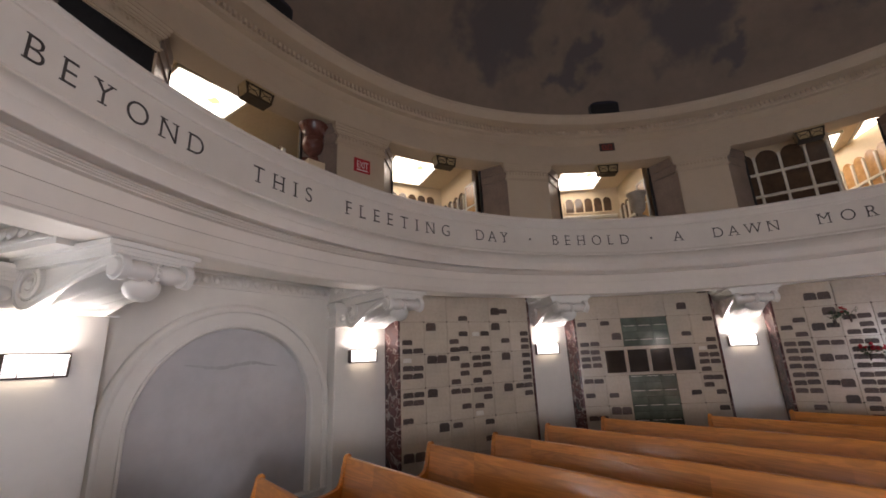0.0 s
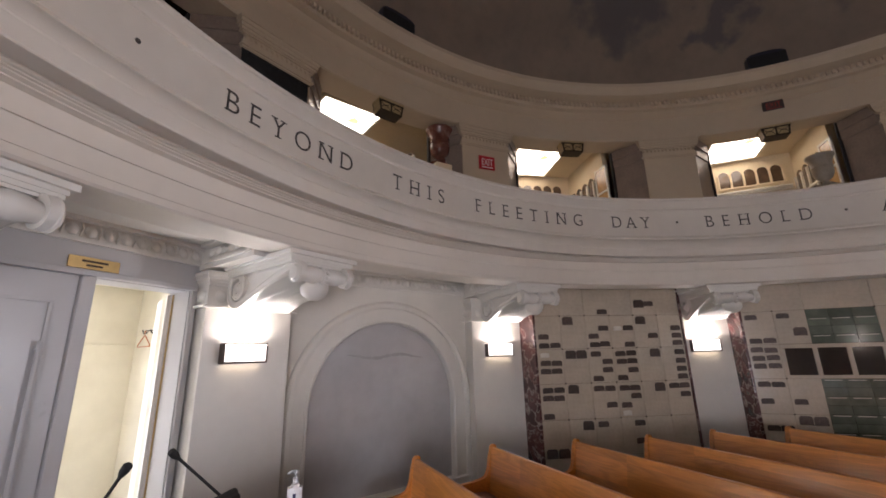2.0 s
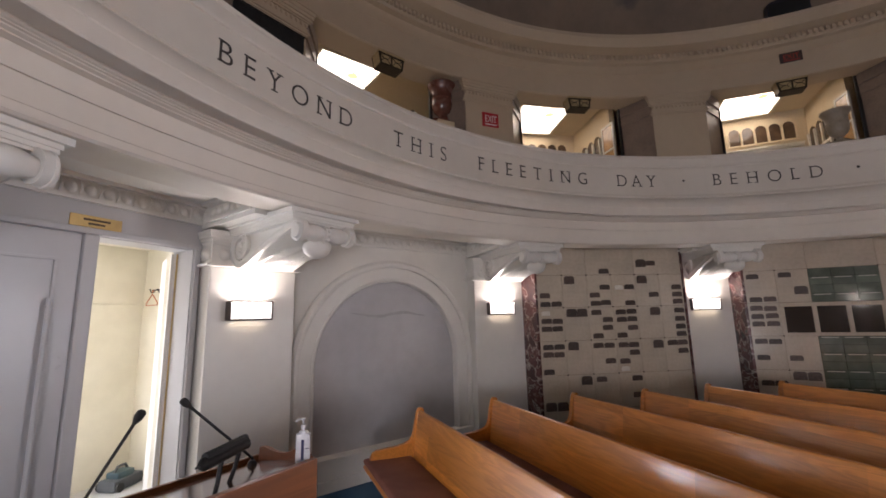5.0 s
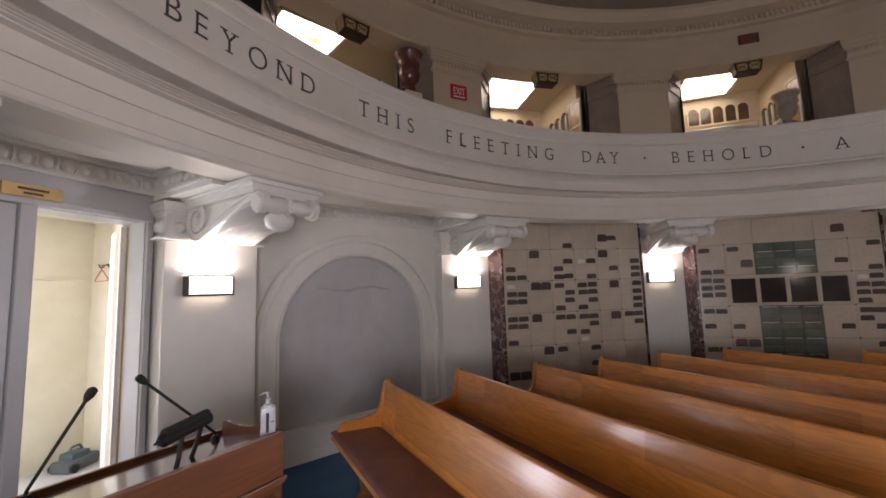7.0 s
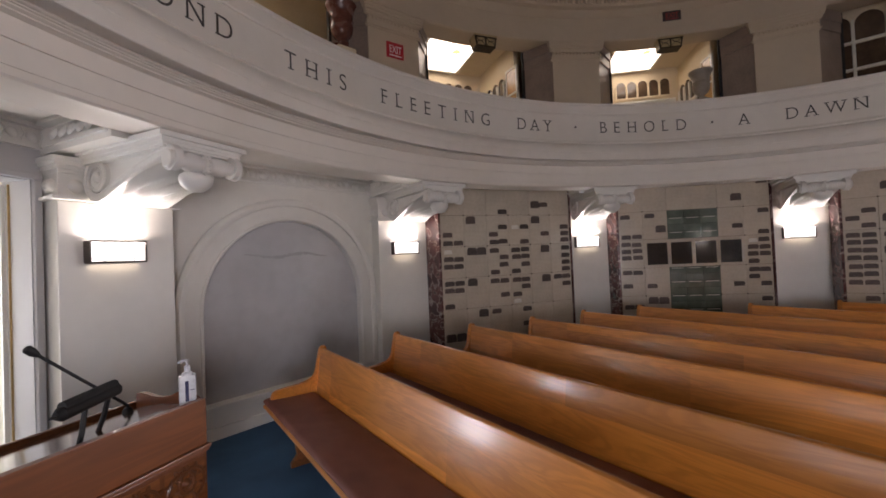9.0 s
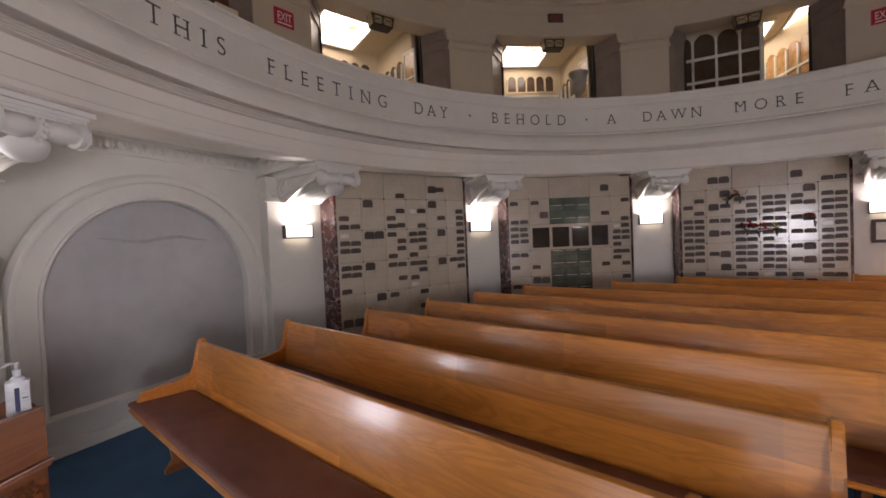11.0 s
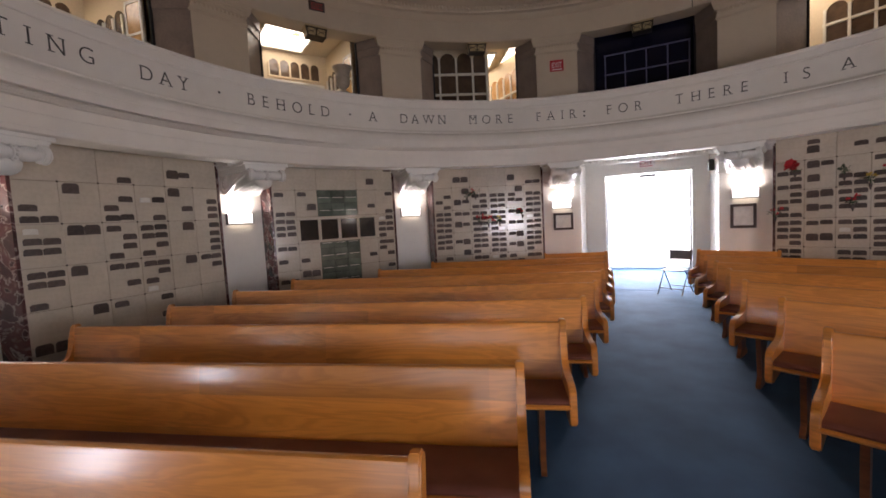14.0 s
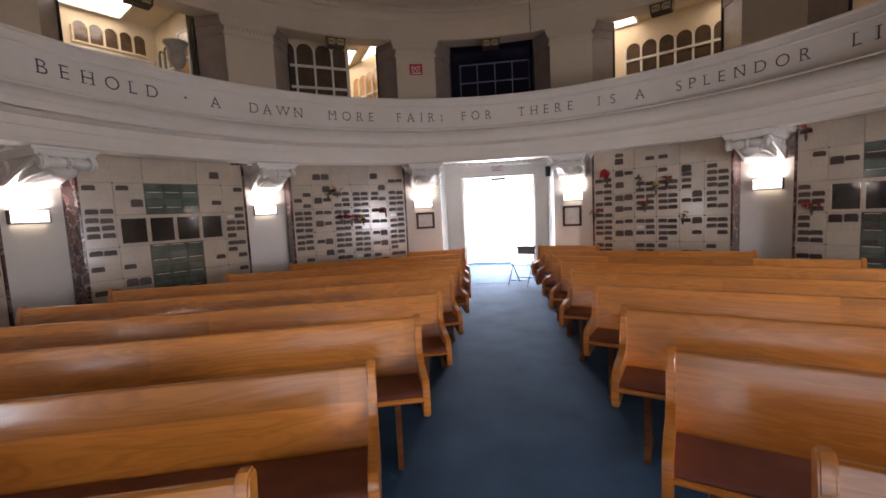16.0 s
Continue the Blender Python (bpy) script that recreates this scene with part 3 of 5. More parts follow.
def arch_bay(a, unseen_source):
    """Wall with a round-arched opening closed by a grey screen."""
    half_w, spring, base = 0.93, 1.2, 0.33
    inner = arch_points(half_w, spring, base)
    b = bmesh.new()
    outer = [(-1.45, base)] + [(-1.45 + 2.9 * i / 28, SOFFIT) for i in range(29)] + [(1.45, base)]
    lo = [b.verts.new((x, R_WALL, z)) for x, z in inner]
    hi = [b.verts.new((x, R_WALL, z)) for x, z in outer]
    lo2 = [b.verts.new((x, R_WALL + 0.2, z)) for x, z in inner]
    for i in range(len(lo) - 1):
        b.faces.new((lo[i], lo[i + 1], hi[i + 1], hi[i]))
        b.faces.new((lo[i], lo[i + 1], lo2[i + 1], lo2[i]))
    box(b, -1.45, 1.45, R_WALL, R_WALL + 0.2, 0, base)
    w = part("wall", b, PLASTER, m=bay(a), smooth=35)
    tagged(w, "cream plaster wall with a blind round arch", "wall", kind="structure")
    # archivolt: moulded band swept round the arch
    b = bmesh.new()
    prof = [(0.0, 0.03), (0.0, -0.03), (0.012, -0.045), (0.03, -0.045), (0.036, -0.034), (0.165, -0.04), (0.17, -0.065), (0.19, -0.075), (0.215, -0.078), (0.235, -0.065), (0.25, -0.05), (0.252, 0.02)]
    path = [(-half_w, base + 0.005), (-half_w, 0.8)] + [(-half_w * math.cos(math.pi * i / 36), spring + half_w * math.sin(math.pi * i / 36)) for i in range(37)] + [(half_w, 0.8), (half_w, base + 0.005)]
    rows = []
    for i, (x, z) in enumerate(path):
        if i <= 1:
            nx, nz = -1, 0
        elif i >= len(path) - 2:
            nx, nz = 1, 0
        else:
            nx, nz = x / half_w, (z - spring) / half_w
        rows.append([b.verts.new((x + nx * d, R_WALL + y, z + nz * d)) for d, y in prof])
    for p, q in zip(rows, rows[1:]):
        for j in range(len(prof) - 1):
            b.faces.new((p[j], q[j], q[j + 1], p[j + 1]))
    part("archivolt", b, PLASTER, w, "moulded plaster arch band", smooth=30)
    # screen in the arch
    b = bmesh.new()
    vs = [b.verts.new((x * 0.999, R_WALL + 0.05, z)) for x, z in inner]
    b.faces.new(vs)
    # The arch out of view gets an added glowing sheet instead of the screen.
    if unseen_source:
        part("curtain", b, UNSEEN_GLOW, w, "pale glowing sheet added out of view as a light source")
    else:
        part("screen", b, GREY_CLOTH, w, "dull grey metallic screen with a smear across it")
    b = bmesh.new()
    g = random.Random(3)
    up, dn = [], []
    for i in range(41):
        x = -0.5 + 1.0 * i / 40
        e = math.sin(math.pi * i / 40) ** 0.5
        up.append((x, 1.752 + 0.02 * math.sin(9 * x) + e * (0.008 + 0.016 * g.random())))
        dn.append((x, 1.748 + 0.02 * math.sin(9 * x) - e * (0.004 + 0.014 * g.random())))
    extrude_outline(b, dn + up[::-1], "y", R_WALL + 0.046, R_WALL + 0.049)
    if not unseen_source:
        part("smear", b, material("smear_grey", (0.42, 0.405, 0.4), 0.4, scale=9), w, "long dark scuff")
    b = bmesh.new()
    box(b, -1.3, 1.3, R_WALL - 0.035, R_WALL, 0, 0.11, bevel=0.004)
    box(b, -1.3, 1.3, R_WALL - 0.045, R_WALL + 0.05, base - 0.05, base - 0.02, bevel=0.004)
    box(b, -1.3, 1.3, R_WALL - 0.085, R_WALL + 0.05, base - 0.02, base + 0.006, bevel=0.008)
    part("window_sill", b, PLASTER, w, "moulded sill over a plain dado and skirting")


# Assumed source: fill lamp in the unseen arch, brightening the hall's left.
area_lamp("arch_fill", bay(120) @ pose(0, R_WALL + 0.03, 1.25, -90), 1.7, 1.6, ARCH_FILL_WATTS, (0.9, 0.94, 1.0))
for a in (-119.7, 120):
    arch_bay(a, a > 0)


# ---- pews ----
BETA, BETA_RIGHT = 16.0, 23.5


def pew_mesh_end():
    """Outline of an end panel as (y, z): back at y = 0, seat towards -y."""
    return [(0.045, 0.895), (0.045, 0.87), (0.01, 0.60), (-0.02, 0.45), (-0.03, 0.38), (-0.41, 0.365), (-0.435, 0.38), (-0.445, 0.41), (-0.442, 0.54), (-0.425, 0.58), (-0.39, 0.60), (-0.30, 0.606), (-0.20, 0.612), (-0.12, 0.621), (-0.083, 0.637), (-0.064, 0.665), (-0.052, 0.72), (-0.038, 0.80), (-0.02, 0.885), (0.0, 0.908), (0.03, 0.908)]


def pew(length, m, label, over=0.0):
    """A pew from its aisle end at x = 0 along -x; the top of its back runs along y = 0."""
    p = thing("pew", label, "pew", m, "rows of pews")
    b = bmesh.new()
    # leaning back with a rounded cap
    extrude_outline(b, [(-0.016, 0.872), (-0.010, 0.884), (0.0, 0.889), (0.014, 0.889), (0.024, 0.884), (0.028, 0.872), (-0.03, 0.44), (-0.03, 0.41), (-0.07, 0.41), (-0.066, 0.47)], "x", -length + 0.02, -0.025)
    part("backrest", b, OAK, p, smooth=30)
    b = bmesh.new()
    extrude_outline(b, [(-0.04, 0.45), (-0.04, 0.425), (-0.40 - over, 0.47), (-0.435 - over, 0.472), (-0.444 - over, 0.482), (-0.444 - over, 0.492), (-0.43 - over, 0.50)], "x", -length + 0.02, -0.025)
    part("seat", b, OAK, p, smooth=30)
    b = bmesh.new()
    extrude_outline(b, [(-0.072, 0.452), (-0.066, 0.506), (-0.095, 0.522), (-0.25, 0.524), (-0.395 - over, 0.532), (-0.422 - over, 0.528), (-0.434 - over, 0.515), (-0.428 - over, 0.501)], "x", -length + 0.025 - over, -0.03 + over)
    part("seat_cushion", b, CUSHION, p, "thin maroon seat pad", smooth=40)
    for x in (-0.038, -length):
        b = bmesh.new()
        extrude_outline(b, pew_mesh_end(), "x", x, x + 0.044)
        bmesh.ops.bevel(b, geom=[e for e in b.edges if abs(e.verts[0].co.x - e.verts[1].co.x) < 1e-6], offset=0.007, segments=2, affect="EDGES")
        part("end_panel", b, OAK, p, smooth=40)
    n = 3
    for i in range(n):
        x = -0.19 - (length - 0.38) * i / (n - 1)
        b = bmesh.new()
        extrude_outline(b, [(-0.34, 0.0), (-0.06, 0.0), (-0.06, 0.03), (-0.13, 0.09), (-0.11, 0.425), (-0.34, 0.455), (-0.29, 0.09), (-0.34, 0.03)], "x", x - 0.018, x + 0.018)
        part("leg", b, OAK_DARK, p)
    return p


LEFT_LEN = [3.51, 3.92, 4.02, 4.09, 4.22, 4.18, 3.4, 2.9, 1.1]
AISLE_X = [-0.757, -0.658, -0.598, -0.553, -0.53, -0.52, -0.55, -0.6, -0.65]
for i in range(9):
    y = [-1.76, -0.89, 0.0, 0.82, 1.68, 2.55, 3.42, 4.27, 5.1][i]
    pew(LEFT_LEN[i], pose(AISLE_X[i], y, 0, 0, 0, BETA), "long varnished oak pew with a maroon seat pad facing the lectern", 0.055 if i == 0 else 0.0)
    ys = [-1.58, -0.70, 0.14, 1.03, 1.87, 2.69, 3.45, 4.3, 5.2][i]
    # the other block turns further towards the lectern; its aisle end is at the other end
    L = LEFT_LEN[i]
    c = Vector(([0.81, 0.765, 0.795, 0.815, 0.75, 0.76, 0.75, 0.75, 0.76][i], ys, 0))
    far = c + Vector((math.cos(radians(-BETA_RIGHT)), math.sin(radians(-BETA_RIGHT)), 0)) * L
    pew(L, pose(far.x, far.y, 0, 0, 0, -BETA_RIGHT), "long varnished oak pew with a maroon seat pad facing the lectern")


# ---- memorial walls ----
COL, ROW0, ROW_H = 0.35, 2.22, 0.43
GREEN_GLASS = material("green_glass_front", (0.09, 0.115, 0.09), 0.02, spot=(0.14, 0.17, 0.135), scale=6, fine=25, bump=0.03, coat=0.8, per_object=0.25)
NICHE_GLASS = material("dark_niche_glass", (0.02, 0.014, 0.012), 0.0, spot=(0.035, 0.022, 0.017), scale=7, fine=30, bump=0.0, coat=0.8)
PALE_TAG = material("pale_tag", (0.7, 0.66, 0.58), 0.4, scale=20, fine=90, bump=0)
JOINT = material("grey_joint", (0.3, 0.25, 0.2), 0.8, scale=12, fine=90, bump=0.1)
STUD = material("dark_stud", (0.06, 0.04, 0.03), 0.35, 0.8, scale=40, fine=90, bump=0)


def plaque_mesh(name, w, h, mat):
    b = bmesh.new()
    pts = [(-w / 2, 0), (w / 2, 0), (w / 2, h * 0.8), (w * 0.36, h), (-w * 0.36, h), (-w / 2, h * 0.8)]
    extrude_outline(b, pts, "y", -0.012, 0.0)
    extrude_outline(b, [(x * 0.9, h * 0.06 + z * 0.88) for x, z in pts], "y", -0.0135, -0.012)
    for k in range(3):
        box(b, -w * 0.3, w * 0.3, -0.0155, -0.0135, h * (0.2 + 0.22 * k), h * (0.28 + 0.22 * k))
    return mesh_of(name, b, mat)


SMALL_PLAQUE = plaque_mesh("plaque", 0.138, 0.066, BRONZE)
LARGE_PLAQUE = plaque_mesh("plaque", 0.14, 0.105, BRONZE)
PALE_PLAQUE = plaque_mesh("plaque", 0.11, 0.055, PALE_TAG)


def slab_mesh(w, h):
    b = bmesh.new()
    box(b, 0.002, w - 0.002, 0.0, 0.03, 0.002, h - 0.002, bevel=0.002)
    return mesh_of("slab", b, SLAB)


SLAB_MESH = {}
stud_b = bmesh.new()
revolve(stud_b, [(0.001, 0.008), (0.006, 0.007), (0.011, 0.0)], 8, m=pose(0, 0, 0, 90))
STUD_MESH = mesh_of("stud", stud_b, STUD)


def memorial_wall(a, rows, window, label):
    """rows: lines of 12 signs, 4 to a slab, from the top; '-' small plaque, '#' large, 'w' pale, '.' none."""
    b = bmesh.new()
    box(b, -1.05, 1.05, R_PANEL + 0.03, R_PANEL + 0.35, 0.0, SOFFIT)
    wall = part("wall", b, JOINT, m=bay(a))
    tagged(wall, label, "memorial wall", kind="structure")
    for s in (-1, 1):
        b = bmesh.new()
        extrude_outline(b, [(s * 1.052, R_PANEL - 0.012), (s * 1.08, R_PANEL - 0.012), (s * 1.19, R_PIL + 0.0), (s * 1.19, R_PIL + 0.1), (s * 1.052, R_PIL + 0.1)], "z", 0, SOFFIT)
        part("marble_jamb", b, VEIN, wall, "dark red veined marble edge")
    zs = [SOFFIT - 0.0, ROW0] + [ROW0 - ROW_H * k for k in range(1, 6)]
    for r in range(6):
        z1, z0 = zs[r], max(zs[r + 1], 0.0)
        for c in range(6):
            x0 = -1.05 + COL * c
            if window and ((r in (1,) and c in (2, 3)) or (r == 2 and c in (1, 2, 3, 4)) or (r in (3, 4) and c in (2, 3))):
                continue
            if r == 0 and c % 2 == 1:
                continue
            w = COL * 2 if r == 0 else COL
            key = (round(w, 3), round(z1 - z0, 3))
            if key not in SLAB_MESH:
                SLAB_MESH[key] = slab_mesh(w, z1 - z0)
            part("slab", SLAB_MESH[key], None, wall, m=pose(x0, R_PANEL, z0))
            if r and c and not (window and c == 3):
                part("stud", STUD_MESH, None, wall, m=pose(x0, R_PANEL, z1))
    for j, line in enumerate(rows):
        for i, ch in enumerate(line):
            if ch == ".":
                continue
            r, q = divmod(j, 4)
            z = (ROW0 + 0.43 if r == 0 else zs[r]) - 0.05 - 0.103 * q
            x = -1.05 + 0.175 * (i + 0.5) + (0.012 if i % 2 == 0 else -0.012) + random.uniform(-0.006, 0.006)
            mesh = {"-": SMALL_PLAQUE, "#": LARGE_PLAQUE, "w": PALE_PLAQUE}[ch]
            part("plaque", mesh, None, wall, m=pose(x, R_PANEL, z - (0.075 if ch == "#" else 0.052) + random.uniform(-0.006, 0.006), 0, random.uniform(-1.2, 1.2)))
    if window:
        # four glazed niches in a pale frame
        b = bmesh.new()
        xs = [-0.68, -0.34, 0.0, 0.34, 0.68]
        z0, z1 = 1.372, 1.755
        box(b, -0.70, 0.70, R_PANEL - 0.006, R_PANEL + 0.03, z0 - 0.012, z0 + 0.03, bevel=0.003)
        box(b, -0.70, 0.70, R_PANEL - 0.006, R_PANEL + 0.03, z1 - 0.02, z1 + 0.03, bevel=0.003)
        for x in xs:
            box(b, x - 0.024, x + 0.024, R_PANEL - 0.006, R_PANEL + 0.03, z0 + 0.03, z1 - 0.02, bevel=0.003)
        part("niche_frame", b, SLAB, wall, "cream marble niche surround")
        for x in (-0.17 - 0.34, -0.17, 0.17, 0.17 + 0.34):
            b = bmesh.new()
            box(b, x - 0.146, x + 0.146, R_PANEL + 0.012, R_PANEL + 0.02, z0 + 0.03, z1 - 0.02)
            part("niche_glass", b, NICHE_GLASS, wall, "dark glazed niche front")
        b = bmesh.new()
        box(b, -0.352, 0.352, R_PANEL + 0.02, R_PANEL + 0.029, 0.0, z0 - 0.012)
        box(b, -0.352, 0.352, R_PANEL + 0.02, R_PANEL + 0.029, z1 + 0.03, ROW0)
        part("niche_back", b, BLACK_METAL, wall)
        for lo, hi, n in ((z1 + 0.035, ROW0, 4), (0.42, z0 - 0.015, 9)):
            h = (hi - lo) / n
            for k in range(n):
                for c in range(3):
                    x0 = -0.35 + 0.7 / 3 * c
                    b = bmesh.new()
                    box(b, x0 + 0.002, x0 + 0.231, R_PANEL + 0.002 * ((k + c) % 2), R_PANEL + 0.018, lo + h * k + 0.002, lo + h * (k + 1) - 0.002, bevel=0.002)
                    part("glass_front", b, GREEN_GLASS, wall, "green glass niche front")
                    if k % 2 == 0:
                        b = bmesh.new()
                        box(b, x0 + 0.03, x0 + 0.2, R_PANEL - 0.006, R_PANEL, lo + h * (k + 1) - 0.02, lo + h * (k + 1) - 0.012)
                        part("label_strip", b, PALE_TAG, wall, "thin pale label strip")
    return wall


SPARSE = ("............", "............", "........#-..", ".....-......",
          "..#.....#...", ".....-w-...-", "-...-....-.-", "--..--.-...-",
          "w.##-.--.#.-", "--...---...-", "--...-.-...-", "....-.-....-",
          "--#.----.#--", "--.....-...-", ".....--.....", "-.....w.....",
          "...#-..-....", "............", ".......-....", "##..........")
GLAZED = ("...........-", "............", ".........#..", "............",
          "-.-........-", "............", "...#.....-..", "--.........-",
          "--........w-", "--........--", "--........--", "..........-.",
          "--........--", "..........-.", "-.-......-.-", "............",
          "..##.......-", "--..........", "............", "............")
DENSE = ("............", "............", "..##....#...", "..........--",
         "...#.....#..", ".-..-----.--", "-.#-.-------", ".-..----..--",
         "---------#--", "--..----..w-", "--#---------", "--..---w..--",
         "--..-----#--", "---#----..--", "--..-----#--", "...#-.--..-.",
         ".-..--w--.--", "--..--..--..", "............", "............")
DENSE_RIGHT = ("............", "..-.........", "..#..--.....", "............",
               "..#-..-.#.-.", "--......-.--", ".-#.-----.--", "--..-----.--",
               ".-##----.#--", "--..-------.", "-.#-----..--", "--..........",
               "---------#--", "--..w---..--", "--##----.-.-", ".-....-.....",
               "--..---...-.", "--..--..--..", "............", "............")
GLAZED_RIGHT = ("............", "-...........", "............", "............",
                ".-..........", "..#---......", "..........-.", "............",
                "-.........--", "--.........-", "--........-.", ".-..........",
                "-.##--....--", "-...-.......", "--....##..-.", "--..-.......",
                "............", "--..--......", "............", "............")
for a, rows, win, lab in ((-90, SPARSE, False, "polished cream marble wall of niches with scattered bronze plaques"), (-60, GLAZED, True, "cream marble niche wall with glazed niches and green glass fronts"),
                          (-30, DENSE, False, "cream marble niche wall crowded with bronze plaques"), (30, DENSE_RIGHT, False, "cream marble niche wall crowded with plaques and bud vases"),
                          (60, GLAZED_RIGHT, True, "cream marble niche wall with dark glazed niches"), (90, SPARSE, False, "polished cream marble wall of niches with scattered bronze plaques")):
    memorial_wall(a, rows, win, lab)


# ---- inscription ----
def text_mesh(s, size, extrude=0.004, thin=0.0):
    cu = bpy.data.curves.new("letter", "FONT")
    cu.body, cu.size, cu.extrude, cu.align_x, cu.offset = s, size, extrude, "CENTER", thin
    ob = bpy.data.objects.new("letter", cu)
    scene.collection.objects.link(ob)
    me = bpy.data.meshes.new_from_object(ob.evaluated_get(bpy.context.evaluated_depsgraph_get()))
    bpy.data.objects.remove(ob)
    return me


frieze = bpy.data.objects["entablature"]
GLYPH = {}
# each word with the angles of its outer edges
WORDS = (("BEYOND", -146.9, -133.6), ("THIS", -128.2, -120.5), ("FLEETING", -115.4, -97.4), ("DAY", -92.4, -86.2), ("BEHOLD", -77.7, -63.5), ("A", -55.95, -53.85), ("DAWN", -49.5, -39.9),
         ("MORE", -35.0, -25.7), ("FAIR", -20.8, -12.7), ("FOR", -6.9, -0.4), ("THERE", 5.2, 16.3), ("IS", 21.0, 24.3), ("A", 27.8, 29.8), ("SPLENDOR", 34.7, 53.1), ("LI", 57.5, 60.4))



def serifs(ch):
    """Small foot and head strokes added to the plain capitals, as (x, top) places."""
    return {"B": ((-.35, 0), (-.35, 1)), "E": ((-.32, 0), (-.32, 1)), "Y": ((0, 0), (-.38, 1), (.38, 1)), "N": ((-.36, 0), (-.36, 1), (.36, 1)), "D": ((-.36, 0), (-.36, 1)), "T": ((0, 0),), "H": ((-.36, 0), (-.36, 1), (.36, 0), (.36, 1)),
            "I": ((0, 0), (0, 1)), "F": ((-.3, 0), (-.3, 1)), "L": ((-.28, 0), (-.28, 1)), "A": ((-.4, 0), (.4, 0)), "W": ((-.5, 1), (.5, 1), (0, 1)), "M": ((-.42, 0), (-.42, 1), (.42, 0), (.42, 1)), "R": ((-.35, 0), (-.35, 1), (.4, 0)), "P": ((-.33, 0), (-.33, 1))}.get(ch, ())


def glyph(ch):
    if ch not in GLYPH:
        size = 0.232
        me = text_mesh(ch, size, 0.004, -0.003)
        b = bmesh.new()
        b.from_mesh(me)
        bmesh.ops.scale(b, vec=(0.86, 0.94, 1), verts=b.verts)
        mid = (max(v.co.x for v in b.verts) + min(v.co.x for v in b.verts)) / 2
        bmesh.ops.translate(b, vec=(-mid, 0, 0), verts=b.verts)
        xs = [v.co.x for v in b.verts]
        ys = [v.co.y for v in b.verts]
        half = (max(xs) - min(xs)) / 2
        cx = (max(xs) + min(xs)) / 2
        top = max(ys)
        for fx, up in serifs(ch):
            x = cx if abs(fx) < 0.01 else (cx - half + 0.016 if fx < 0 else cx + half - 0.016)
            y = top - 0.004 if up else min(ys) + 0.004
            box(b, x - 0.026, x + 0.026, y - 0.004, y + 0.004, -0.004, 0.004)
        me2 = bpy.data.meshes.new("letter")
        b.to_mesh(me2)
        b.free()
        me2.materials.append(LETTER)
        GLYPH[ch] = me2
    return GLYPH[ch]


for word, a0, a1 in WORDS:
    widths = []
    for ch in word:
        xs = [v.co.x for v in glyph(ch).vertices]
        widths.append(math.degrees((max(xs) - min(xs)) / 4.755))
    gap = (a1 - a0 - sum(widths)) / max(len(word) - 1, 1)
    a = a0
    for ch, wide in zip(word, widths):
        part("letter", glyph(ch), None, frieze, m=bay(a + wide / 2) @ pose(0, 4.755, 3.24, 90))
        a += wide + gap
dot_b = bmesh.new()
revolve(dot_b, [(0.001, 0.006), (0.012, 0.005), (0.016, 0.0)], 10, m=pose(0, 0, 0, 90))
DOT = mesh_of("dot", dot_b, LETTER)
for a, z in ((-153.2, 3.315), (-82.0, 3.315), (-59.6, 3.315), (-11.2, 3.26), (-11.2, 3.33)):
    part("dot", DOT, None, frieze, m=bay(a) @ pose(0, 4.755, z))


# ---- gallery ----
bm = bmesh.new()
revolve(bm, [(5.0, 3.545), (9.6, 3.54), (9.6, 3.4), (5.9, 3.4)], 96)
tagged(part("gallery_floor", bm, PAINT_GREY), "plain grey gallery floor", "floor", kind="structure")
bm = bmesh.new()
revolve(bm, [(6.3, 5.44), (9.6, 5.44), (9.6, 5.6), (6.3, 5.85)], 96)
tagged(part("gallery_ceiling", bm, CREAM_WALL), "cream painted gallery ceiling", "ceiling", kind="structure")
bm = bmesh.new()
revolve(bm, [(9.6, 3.4), (9.6, 5.6)], 96)
tagged(part("gallery_outer_wall", bm, CREAM_WALL), "cream gallery outer wall", "wall", kind="structure")


